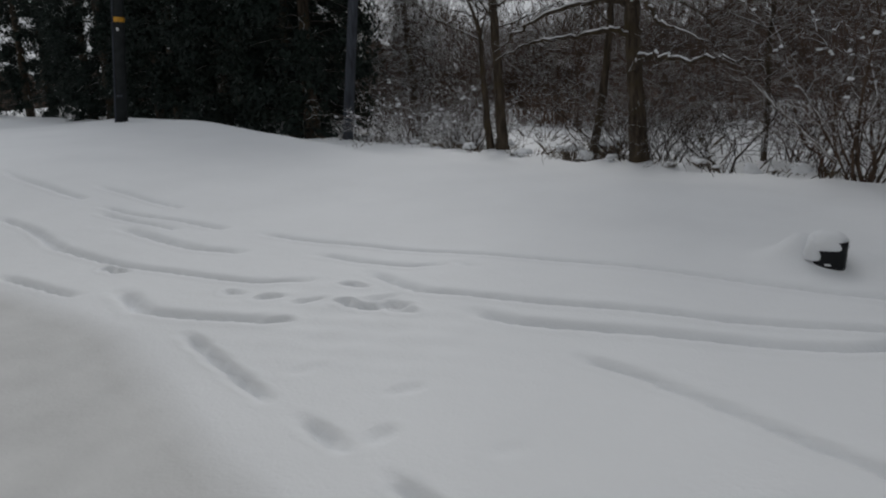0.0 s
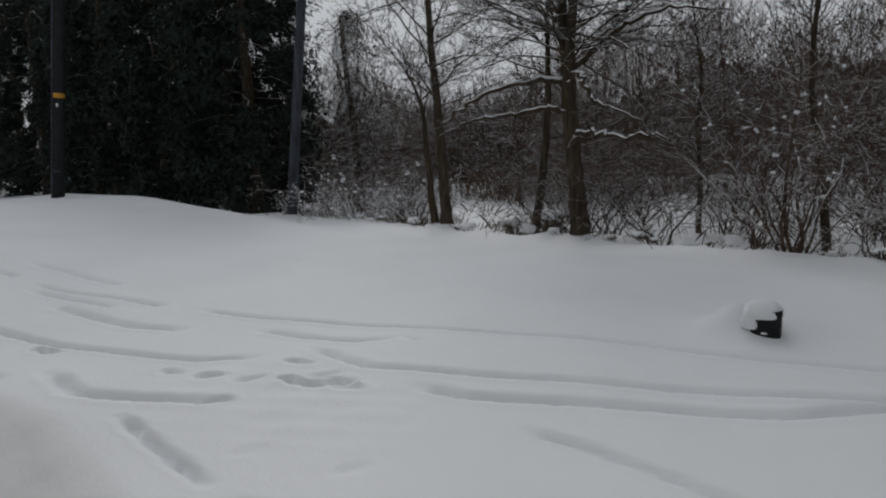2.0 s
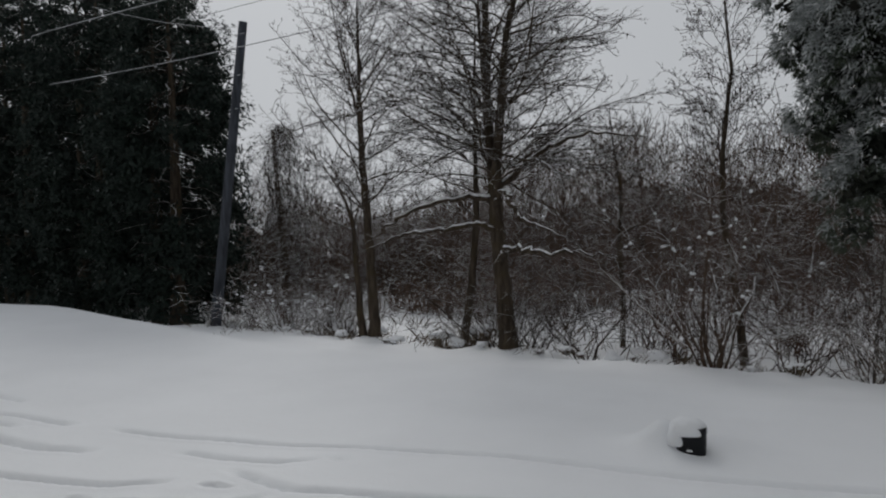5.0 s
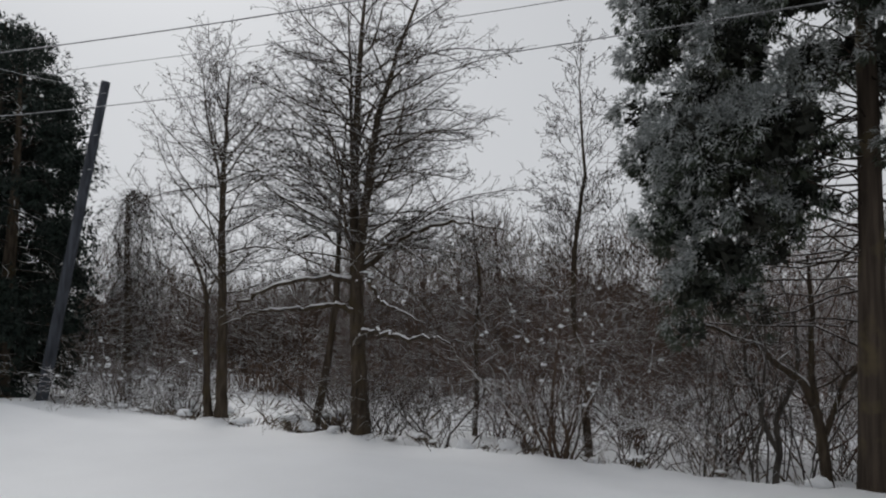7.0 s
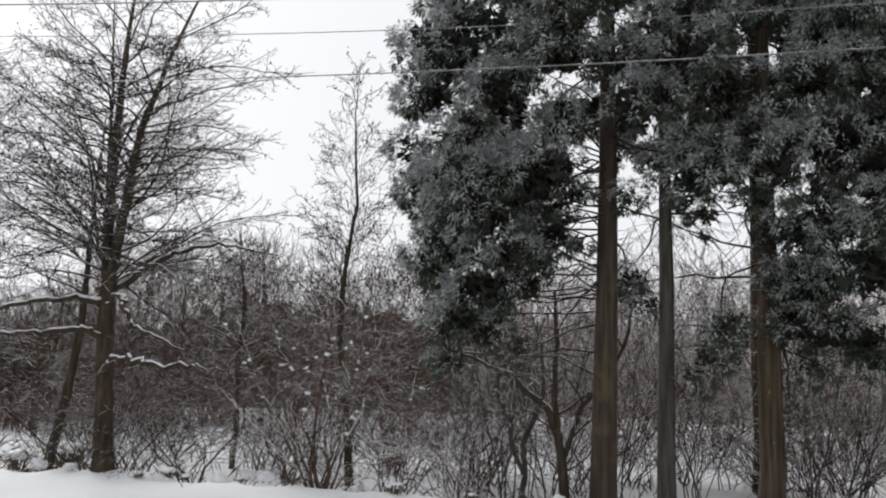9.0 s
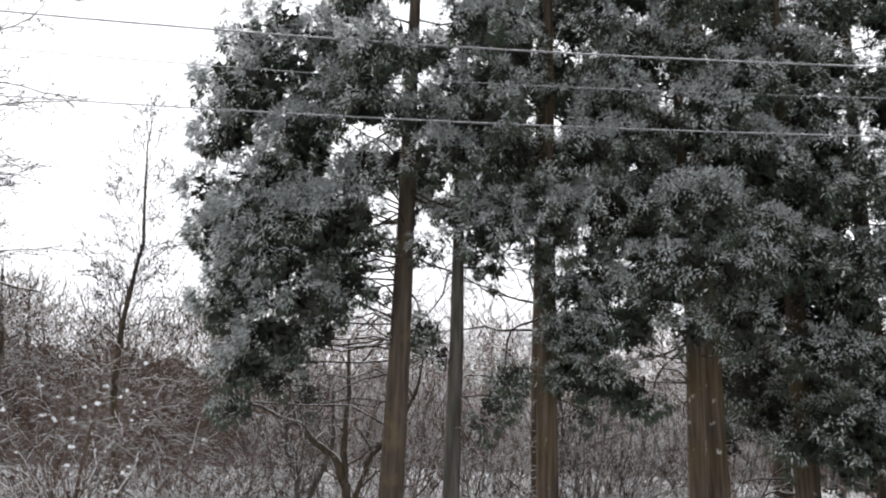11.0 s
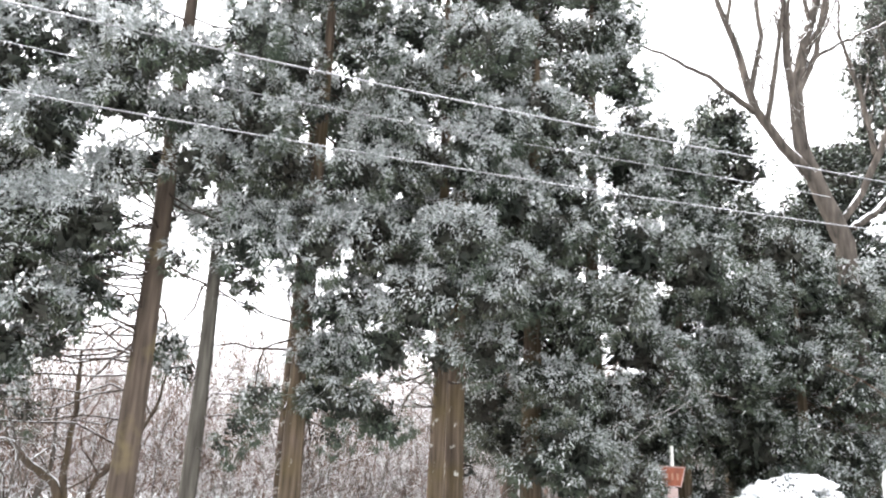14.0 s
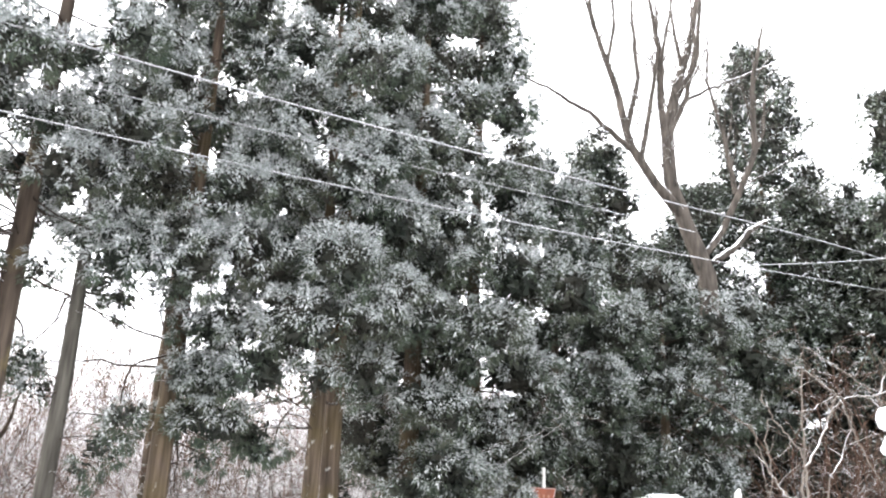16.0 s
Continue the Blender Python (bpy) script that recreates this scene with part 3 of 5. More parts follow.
cedar("cedar", 1.44, 13.3, 14.0, 0.155, 6.6, 1.4, 12, "slender cedar with a thin grey trunk and sparse frosted foliage", STAND, 300, 0.12, 0.7, 22, wide=0.55, dead=8, lean=(0.012, 0), bark=M_LICHEN_BARK,
      boughs=[(-0.64, -0.5, 5.47, 0.27), (-0.55, 0.3, 4.05, 0.35), (-0.7, -0.7, 7.78, 0.56), (-0.07, -0.2, 6.11, 0.41), (0.31, 0.0, 5.48, 0.42), (0.5, -0.4, 6.55, 0.53), (-0.41, 0.3, 4.17, 0.38), (-0.18, 0.2, 3.7, 0.35), (-0.5, 0.3, 3.78, 0.3), (0.71, -0.3, 2.9, 0.44), (0.49, -0.2, 2.52, 0.34), (0.85, -0.3, 3.37, 0.39)])
cedar("cedar", 2.97, 13.15, 15.0, 0.205, 6.6, 2.2, 13, FROSTED, STAND, 320, 0.12, 0.95, 32, wide=0.7, dead=8,
      boughs=[(-0.93, -0.85, 5.88, 0.6), (-0.23, -1.15, 6.05, 0.59), (-0.59, -0.95, 6.87, 0.69), (-1.15, -0.95, 5.46, 0.55), (-0.05, -1.15, 5.55, 0.59), (-0.93, -0.75, 6.96, 0.6), (-1.13, -0.75, 8.3, 0.65), (-0.27, 0.85, 3.31, 0.48), (0.56, -0.55, 4.64, 0.53), (-0.59, -0.55, 5.91, 0.52), (-0.08, -0.65, 6.27, 0.47), (-0.09, -0.35, 5.31, 0.44), (-0.74, 0.45, 5.19, 0.41), (-0.68, -0.85, 5.65, 0.51), (0.16, -0.95, 5.98, 0.56), (-1.05, -0.75, 5.97, 0.51), (-0.13, -0.85, 8.23, 0.51), (-0.66, -0.75, 9.09, 0.56), (-1.22, -0.75, 7.91, 0.56), (0.28, -0.35, 3.91, 0.59), (0.94, -0.35, 3.19, 0.59), (1.61, -0.25, 2.85, 0.51), (0.74, -0.15, 2.61, 0.35)])
cedar("cedar", 5.77, 13.2, 15.0, 0.165, 5.5, 2.2, 14, "cedar growing beside its twin, trunks almost touching", STAND, 300, 0.12, 0.82, 30, lean=(-0.02, 0),
      boughs=[(-1.7, -1.0, 5.94, 0.9), (-0.91, -1.2, 4.97, 0.96), (-1.57, -0.8, 4.08, 0.82), (-2.2, -0.3, 3.3, 0.59), (-1.36, -0.8, 7.43, 0.78), (-1.29, -0.4, 3.16, 0.45), (-2.16, -0.4, 4.08, 0.59), (-2.44, -0.7, 4.8, 0.57), (-2.02, -0.5, 3.88, 0.59), (-2.32, -0.2, 3.49, 0.45), (-1.63, -0.2, 3.19, 0.4), (-2.02, -0.3, 4.08, 0.6), (-2.28, -0.2, 3.3, 0.45), (-1.91, -0.6, 4.83, 0.68), (-0.34, -0.9, 9.06, 0.65), (-1.12, -0.9, 7.82, 0.58)])
cedar("cedar", 6.27, 13.35, 16.0, 0.21, 5.5, 2.6, 15, "cedar growing beside its twin, trunks almost touching", STAND, 300, 0.12, 0.72, 34, lean=(-0.015, 0),
      boughs=[(-0.79, -1.15, 6.11, 0.89), (-0.05, -1.25, 5.23, 0.86), (-0.01, -0.95, 4.25, 0.62), (0.16, -1.05, 7.14, 0.87), (-0.97, -1.15, 4.05, 0.54)])
cedar("cedar", 8.05, 13.8, 15.5, 0.24, 2.4, 1.75, 16, GREEN, STAND, 215, 0.135, 0.58, 48,
      boughs=[(0.4, -1.0, 7.47, 1.02), (0.72, -1.2, 5.48, 0.97), (-0.4, -1.0, 5.52, 0.66), (0.06, -1.0, 3.81, 0.84), (-0.44, -0.8, 2.32, 0.61), (0.7, -0.9, 2.37, 0.81), (2.44, 0.8, 6.38, 0.6), (0.87, 0.5, 4.22, 0.56)])
cedar("cedar", 10.0, 14.2, 15.5, 0.22, 1.6, 2.1, 17, GREEN, STAND, 200, 0.14, 0.54, 50,
      boughs=[(0.19, -1.0, 6.84, 1.05), (0.35, -1.0, 4.69, 0.99), (-0.25, -1.0, 3.17, 0.91), (0.24, -0.8, 1.98, 0.75), (1.95, -1.0, 6.68, 1.05), (1.68, -0.6, 3.28, 0.8), (1.85, -0.6, 4.44, 0.8), (2.72, 0.7, 5.43, 0.8), (2.31, 0.7, 3.88, 0.64), (0.75, -0.6, 8.24, 0.77), (1.2, -0.6, 7.22, 0.78), (0.78, -0.4, 9.74, 0.78), (0.48, -0.4, 11.15, 0.77), (0.33, -0.4, 12.49, 0.77)])
cedar("cedar", 12.6, 14.6, 10.6, 0.2, 0.8, 2.3, 18, GREEN, STAND, 200, 0.14, 0.54, 36,
      boughs=[(1.22, -1.0, 6.18, 1.15), (0.59, -1.0, 4.43, 1.05), (3.02, -1.0, 5.24, 1.15), (1.29, -1.0, 2.88, 1.01), (2.96, -0.8, 7.7, 0.92), (-0.31, -0.8, 7.29, 0.68), (-0.17, -0.4, 8.57, 0.63), (0.62, -0.4, 8.26, 0.72)])
cedar("cedar", 15.4, 13.6, 7.6, 0.2, 0.8, 2.2, 19, GREEN, STAND, 200, 0.14, 0.52, 32,
      boughs=[(0.91, -0.6, 6.44, 1.16), (1.18, -0.6, 4.41, 1.17), (2.95, -0.6, 5.79, 1.17), (3.16, -0.2, 7.15, 1.02), (0.5, -0.7, 2.97, 0.91), (3.8, -0.4, 4.33, 1.04)])
# the second row behind
BACK = "dark cedar in the back row of the stand"
for bx, by, hh, lo, rr, sd in ((3.9, 17.3, 17, 8.0, 2.2, 32), (8.1, 17.4, 17, 5.0, 2.4, 33), (10.2, 18.6, 14.0, 2.0, 2.2, 34),
                               (17.0, 17.6, 14.0, 2.0, 2.5, 36), (23.3, 15.5, 18.5, 1.5, 3.9, 37), (26.1, 14.8, 13.5, 1.0, 3.0, 38), (23.9, 10.6, 15.0, 1.0, 2.6, 39), (21.3, 18.9, 11.5, 1.0, 2.9, 40), (28.5, 10.5, 13, 1.0, 2.6, 41), (20.6, 16.4, 12.5, 1.0, 2.6, 42), (23.6, 13.8, 11.5, 1.0, 2.8, 43)):
    cedar("cedar", bx, by, hh, 0.22, lo, rr, sd, BACK, STAND, 58 if bx > 16 else 60, 0.205 if bx > 16 else 0.19, 0.36 if bx > 16 else 0.26, (130 if hh > 18 else 84) if bx > 16 else 56, dead=2, wide=1.05 if bx > 16 else 0.9, k=5, inner=130 if bx > 16 else 120, taper=0.78 if hh > 18 else 0.5 if bx > 22 else 0.72)

HEDGE = "row of dark cedars by the poles"
for i, (bx, by, hh) in enumerate(((-50.0, 18.5, 14), (-44.0, 19.0, 14), (-57.0, 16.5, 15), (-38.0, 19.0, 14), (-33.0, 19.0, 14), (-67.0, 10.5, 15))):
    cedar("cedar", bx, by, hh, 0.26, 0.7, 2.6, 150 + i, "dense cedar, shade painted into its foliage, reaching down to the snow", HEDGE, 20, 0.36, 0.004, 80, leaf=M_LEAF_DARK, dead=1, wide=0.9, column=True, k=5, inner=110, bark=M_BARK)
for i, (bx, by, hh) in enumerate(((-21.7, 14.2, 10.6), (-23.9, 14.9, 12.2), (-26.6, 14.4, 12.6), (-29.6, 15.2, 14.0), (-32.8, 14.6, 13.5), (-36.5, 15.4, 14), (-41.0, 14.6, 14), (-46.5, 15.5, 14.5), (-28.0, 18.5, 14), (-53.0, 14.0, 14.5), (-60.0, 12.0, 15))):
    cedar("cedar", bx, by, hh, 0.26, 0.9, 2.35, 50 + i, "dense cedar, shade painted into its foliage, reaching down to the snow", HEDGE, 40, 0.26, 0.008, 100, leaf=M_LEAF_DARK, dead=1, wide=0.74, column=True, k=5, inner=150, bark=M_BARK)


# ---------------------------------------------------------------- bare trees
def bare_tree(name, x, y, stems, label, bark, seed, laterals=14, reach=2.5, low=2.6, levels=2, fine=5.0, angle=82, lift=0.25, limbs=(), twig=None, top_taper=0.25, thick=0.45, size=0.42, flat=0.6, snowed=False, cones=0):
    """stems: lists of (x, y, z, radius) from the foot of the tree. limbs: extra heavy branches in the same form."""
    rng = np.random.default_rng(seed)
    t = thing(name, x, y, ground_height(x, y) - 0.08, label, "tree", "bare roadside trees")
    fin = Tubes()
    for num, st in enumerate(stems):
        wood = Tubes()
        st = np.array(st, dtype=float)
        u = np.linspace(0, 1, len(st))
        uu = np.linspace(0, 1, 4 * len(st))
        line = np.column_stack([np.interp(uu, u, st[:, k]) for k in range(3)])
        line[1:-1] += rng.normal(0, 0.007, line[1:-1].shape)
        rad = np.interp(uu, u, st[:, 3])
        wood.add(line, rad, 10)
        span = line[-1][2] - low
        n = int(laterals * max(0.2, np.linalg.norm(line[-1] - line[0]) / 4.0))
        for i in range(n):
            s = (i + rng.random()) / n
            p, d = along(line, 0.08 + 0.92 * s)
            if p[2] < low:
                continue
            q = (p[2] - low) / max(0.5, span)
            a = i * 2.39996 + rng.normal(0, 0.4)
            an = radians(angle + rng.normal(0, 12) - 18 * q)
            e = np.array([math.cos(a) * math.sin(an), math.sin(a) * math.sin(an), math.cos(an)])
            ln = reach * (1.0 - (1 - top_taper) * q**1.3) * (0.6 + 0.5 * rng.random())
            rr = np.interp(0.08 + 0.92 * s, uu, rad) * thick
            rr = min(rr, 0.024)
            b = bent(rng, p, e, ln, 7, 0.16, lift)
            (wood if rr > 0.02 else fin).add(b, np.linspace(rr, 0.005, 8), 5)
            twigs(rng, fin, b, ln, rr * 0.6, fine, levels, flat, 0.14, size)
        place("stem" if num else "trunk", wood.mesh("stem"), [bark], t)
    for st in limbs:
        wood = Tubes()
        st = np.array(st, dtype=float)
        u, uu = np.linspace(0, 1, len(st)), np.linspace(0, 1, 5 * len(st))
        line = np.column_stack([np.interp(uu, u, st[:, k]) for k in range(3)])
        line[1:-1] += rng.normal(0, 0.024, line[1:-1].shape)
        wood.add(line, np.interp(uu, u, st[:, 3]) * 1.25, 8)
        twigs(rng, fin, line, float(np.linalg.norm(line[-1] - line[0])), 0.02, 3.2, 2, 0.7, 0.2, 0.34)
        limb = place("limb", wood.mesh("limb"), [bark], t)
        if snowed:
            wide = np.interp(uu, u, st[:, 3]) * (0.15 + 0.65 * rng.random(len(uu)))
            ridge = Tubes()
            ridge.add(line[1:] + np.column_stack([np.zeros(len(uu)), np.zeros(len(uu)), np.interp(uu, u, st[:, 3]) * 1.05])[1:], wide[1:], 7)
            place("snow_ridge", ridge.mesh("snow_ridge"), [M_SNOW], limb, "snow lying along the limb")
    ends = [ring[-3:].mean(axis=0) for ring in fin.v]
    for i in rng.choice(len(ends), min(cones, len(ends)), replace=False):
        q = ends[i] + rng.normal(0, 0.03, 3)
        fin.add([q, q + rng.normal(0, 0.004, 3) - np.array([0, 0, 0.018]), q - np.array([0, 0, 0.036])], (0.005, 0.014, 0.005), 4)
    tagged(place("crown", fin.mesh("crown"), [twig or M_TWIG], t), kind="stuff")
    return t


bare_tree("bare_tree", -8.52, 13.2,
          [[(0, 0, -0.1, 0.24), (-0.04, 0, 0.5, 0.185), (-0.09, 0, 1.2, 0.165), (-0.2, 0, 2.4, 0.155), (-0.25, 0, 3.2, 0.15)],
           [(-0.25, 0, 3.1, 0.13), (-0.38, 0.1, 4.0, 0.105), (-0.45, 0.1, 5.6, 0.09), (-0.42, 0.1, 7.6, 0.065), (-0.30, 0.1, 9.9, 0.018)],
           [(-0.22, 0, 3.1, 0.12), (-0.10, -0.1, 4.0, 0.10), (0.08, -0.15, 5.2, 0.085), (0.25, -0.2, 6.4, 0.065), (0.75, -0.2, 7.9, 0.04), (1.5, -0.2, 9.6, 0.012)],
           [(-0.3, 0.1, 3.3, 0.07), (-0.62, 0.3, 4.8, 0.055), (-0.72, 0.3, 7.0, 0.035), (-0.9, 0.3, 9.4, 0.012)]],
          "bare alder with spreading snow-lined limbs at the roadside", M_BARK, 101, 29, 4.0, 3.3, 2, 7.2, top_taper=0.46, size=0.34, thick=0.42, angle=70, lift=-0.22, flat=0.35, snowed=True, cones=2200,
          limbs=[[(-0.25, -0.05, 3.08, 0.06), (-0.56, -0.3, 3.2, 0.05), (-1.1, -0.6, 3.14, 0.04), (-1.8, -0.9, 2.95, 0.03), (-2.3, -1.0, 2.66, 0.02), (-2.9, -1.1, 2.3, 0.008)],
                 [(-0.2, -0.1, 2.5, 0.05), (-0.55, -0.3, 2.64, 0.04), (-1.15, -0.5, 2.55, 0.033), (-1.85, -0.7, 2.52, 0.026), (-2.4, -0.8, 2.38, 0.018), (-3.0, -0.9, 2.15, 0.008)],
                 [(-0.1, -0.1, 1.85, 0.055), (0.2, -0.3, 2.08, 0.05), (0.55, -0.4, 2.13, 0.043), (0.95, -0.5, 2.07, 0.036), (1.35, -0.55, 1.97, 0.03), (1.7, -0.6, 2.07, 0.024), (2.1, -0.7, 2.02, 0.016), (2.8, -0.8, 1.95, 0.007)],
                 [(-0.18, -0.1, 3.05, 0.055), (0.12, -0.3, 3.28, 0.046), (0.35, -0.45, 3.2, 0.04), (0.5, -0.55, 2.98, 0.036), (0.65, -0.6, 2.78, 0.032), (0.95, -0.7, 2.62, 0.026), (1.3, -0.8, 2.52, 0.018), (1.9, -0.9, 2.3, 0.007)],
                 [(-0.2, 0, 3.3, 0.06), (0.3, 0.2, 3.75, 0.045), (0.9, 0.3, 4.15, 0.034), (1.7, 0.4, 4.35, 0.022), (2.9, 0.5, 4.15, 0.008)]])
bare_tree("bare_tree", -12.33, 13.3,
          [[(0, 0, -0.1, 0.18), (-0.03, 0, 0.5, 0.13), (-0.1, 0, 2.1, 0.105), (-0.24, 0, 4.0, 0.085), (-0.30, 0, 5.7, 0.06), (-0.28, 0, 7.0, 0.03), (-0.25, 0, 8.2, 0.01)],
           [(-0.38, 0, -0.1, 0.11), (-0.50, 0, 1.0, 0.08), (-0.58, 0, 1.9, 0.065), (-0.66, 0.05, 2.8, 0.05), (-1.05, 0.1, 3.5, 0.03), (-1.7, 0.1, 4.3, 0.01)],
           [(-0.26, 0, 5.0, 0.040), (-0.55, 0, 6.0, 0.032), (-0.9, 0, 7.1, 0.022), (-1.15, 0, 8.3, 0.008)]],
          "two-stemmed bare alder lightly dusted with snow", M_BARK, 102, 27, 3.9, 2.3, 2, 5.8, angle=60, lift=-0.08, top_taper=0.42, size=0.36, thick=0.40, flat=0.55, cones=900)
bare_tree("bare_tree", -10.1, 13.7,
          [[(0, 0, -0.1, 0.12), (0.14, 0, 0.8, 0.095), (0.34, 0, 1.8, 0.085), (0.5, 0, 3.2, 0.07), (0.52, 0, 5.0, 0.04), (0.6, 0, 7.6, 0.01)]],
          "thin leaning bare tree with snow along its trunk", M_BARK, 103, 14, 2.2, 3.0, 2, 4.0, size=0.36)
bare_tree("bare_tree", -4.55, 15.2,
          [[(0.15, 0, -0.2, 0.09), (0, 0, 1.5, 0.07), (-0.22, 0, 3.0, 0.06), (-0.2, 0, 4.2, 0.048), (0.02, 0, 5.8, 0.034), (-0.12, 0, 7.7, 0.015), (-0.06, 0, 8.8, 0.005)]],
          "slender young bare tree with a feathery pointed crown", M_BARK, 104, 46, 2.1, 3.6, 2, 8.0, angle=60, lift=0.10, size=0.36, thick=0.17, cones=900)
bare_tree("bare_tree", -0.15, 13.5,
          [[(0.05, 0, -0.3, 0.10), (-0.03, 0, 0.8, 0.085), (-0.12, 0, 1.4, 0.075), (-0.32, 0, 1.9, 0.065), (-0.62, -0.05, 2.1, 0.055), (-0.95, -0.1, 2.45, 0.048), (-1.3, -0.15, 2.55, 0.036), (-1.6, -0.2, 2.72, 0.026), (-2.1, -0.3, 2.8, 0.012)],
           [(-0.12, 0, 1.4, 0.055), (-0.20, 0.1, 2.2, 0.048), (-0.16, 0.1, 3.0, 0.04), (-0.22, 0.1, 3.9, 0.02)],
           [(0.0, 0, 1.1, 0.045), (0.25, 0.1, 1.9, 0.04), (0.75, 0.3, 2.5, 0.035), (1.05, 0.4, 3.1, 0.028), (1.15, 0.4, 3.7, 0.014)]],
          "crooked dark sapling bent over beside a cedar trunk", M_BARK, 107, 9, 1.0, 1.2, 2, 4.0, angle=60, size=0.5)
bare_tree("bare_tree", -0.95, 13.9,
          [[(0, 0, -0.3, 0.06), (0.1, 0, 0.8, 0.052), (0.05, 0, 1.2, 0.048), (0.3, 0, 1.8, 0.04), (0.42, 0, 2.2, 0.03), (0.35, 0, 3.0, 0.015)],
           [(0.08, 0, 0.7, 0.045), (-0.15, 0, 1.2, 0.04), (-0.18, 0, 1.6, 0.036), (-0.42, 0.1, 2.0, 0.03), (-0.40, 0.1, 3.2, 0.010)]],
          "thin forked sapling edged with snow", M_GREY_BARK, 108, 9, 0.9, 1.3, 2, 4.0, angle=55, size=0.5)
bare_tree("bare_tree", -7.55, 16.4,
          [[(0.05, 0, -0.3, 0.075), (0.12, 0, 1.2, 0.06), (0.05, 0, 2.4, 0.055), (0.15, 0, 3.6, 0.045), (-0.05, 0, 4.8, 0.02), (-0.1, 0, 5.6, 0.008)]],
          "thin dark bare tree standing deep in the thicket", M_BARK, 109, 16, 1.4, 2.4, 2, 4.5, angle=58, size=0.4)
# the big bare tree that rises out of the cedars
bare_tree("bare_tree", 17.3, 13.6,
          [[(0.19, 0.00, -0.25, 0.36), (0.25, 0.00, 3.78, 0.30), (0.19, 0.00, 7.31, 0.27), (0.13, 0.00, 8.32, 0.26), (-0.35, 0.25, 9.83, 0.22), (-0.76, 0.38, 10.96, 0.20), (-0.78, 0.38, 12.60, 0.185), (-0.32, 0.38, 14.11, 0.15), (0.50, 0.38, 16.13, 0.11), (1.13, 0.38, 18.40, 0.07)],
           [(-0.50, 0.25, 10.08, 0.182), (-1.20, 0.50, 10.84, 0.140), (-1.83, 0.88, 12.10, 0.119), (-2.21, 1.01, 13.86, 0.098), (-3.02, 1.13, 15.88, 0.063), (-3.28, 1.13, 17.89, 0.028)],
           [(-0.78, 0.38, 11.59, 0.119), (-1.20, 0.25, 13.36, 0.098), (-1.13, 0.25, 15.12, 0.070), (-1.64, 0.25, 17.64, 0.035)],
           [(0.0, 0.05, 8.75, 0.10), (0.57, -0.25, 9.58, 0.095), (1.01, -0.63, 10.84, 0.09), (1.51, -0.88, 12.10, 0.085), (1.64, -0.88, 14.36, 0.077), (2.27, -1.01, 16.63, 0.035)],
           [(-0.32, 0.38, 13.86, 0.105), (0.25, 0.00, 15.12, 0.070), (0.38, -0.25, 17.64, 0.035)],
           [(-2.2, 1.0, 13.9, 0.077), (-2.9, 1.1, 15.5, 0.056), (-3.6, 1.2, 17.6, 0.025)],
           [(-1.9, 0.9, 12.6, 0.091), (-1.7, 0.6, 14.2, 0.070), (-2.0, 0.5, 16.2, 0.039), (-1.9, 0.5, 18.0, 0.020)],
           [(-0.78, 0.38, 12.4, 0.098), (-0.2, 0.1, 13.8, 0.077), (0.1, -0.1, 15.6, 0.049), (-0.2, -0.2, 18.0, 0.020)],
           [(-1.1, 0.3, 13.0, 0.077), (-1.3, 0.0, 14.8, 0.056), (-0.9, -0.2, 17.0, 0.025)],
           [(1.0, -0.5, 10.8, 0.077), (1.1, -0.2, 12.6, 0.063), (0.7, 0.0, 14.6, 0.039), (0.9, 0.0, 17.0, 0.017)],
           [(-0.3, 0.35, 14.0, 0.077), (0.7, 0.5, 15.0, 0.049), (1.8, 0.6, 16.8, 0.020)],
           [(-1.6, 0.7, 11.6, 0.084), (-1.55, 0.3, 13.2, 0.070), (-1.35, 0.1, 15.0, 0.042), (-1.5, 0.0, 17.4, 0.017)],
           [(-2.5, 1.05, 14.6, 0.063), (-2.3, 0.9, 16.0, 0.042), (-2.6, 0.9, 18.0, 0.017)],
           [(0.0, 0.38, 15.0, 0.070), (-0.4, 0.3, 16.4, 0.042), (-0.5, 0.3, 18.2, 0.017)],
           [(1.3, -0.8, 11.6, 0.063), (2.0, -0.9, 12.9, 0.045), (2.3, -0.9, 14.6, 0.020)]],
          "large pale bare tree with bent trunk and upswept branches", M_PALE_BARK, 105, 7, 3.4, 10.5, 2, 2.0, angle=38, lift=0.5, size=0.45, snowed=True,
          limbs=[[(-1.83, 0.88, 11.97, 0.075), (-2.90, 1.39, 12.98, 0.05), (-4.03, 2.02, 13.73, 0.034), (-5.42, 2.52, 14.36, 0.016), (-6.6, 2.9, 14.5, 0.008)],
                 [(0.32, -0.13, 8.69, 0.08), (0.69, -0.50, 9.07, 0.07), (1.20, -0.76, 9.70, 0.06), (1.64, -1.01, 9.95, 0.045)],
                 [(-0.50, 0.38, 13.36, 0.065), (0.50, 0.13, 14.24, 0.045), (1.64, -0.13, 14.87, 0.03), (3.78, -0.38, 16.13, 0.014)]], twig=M_GREY_BARK)


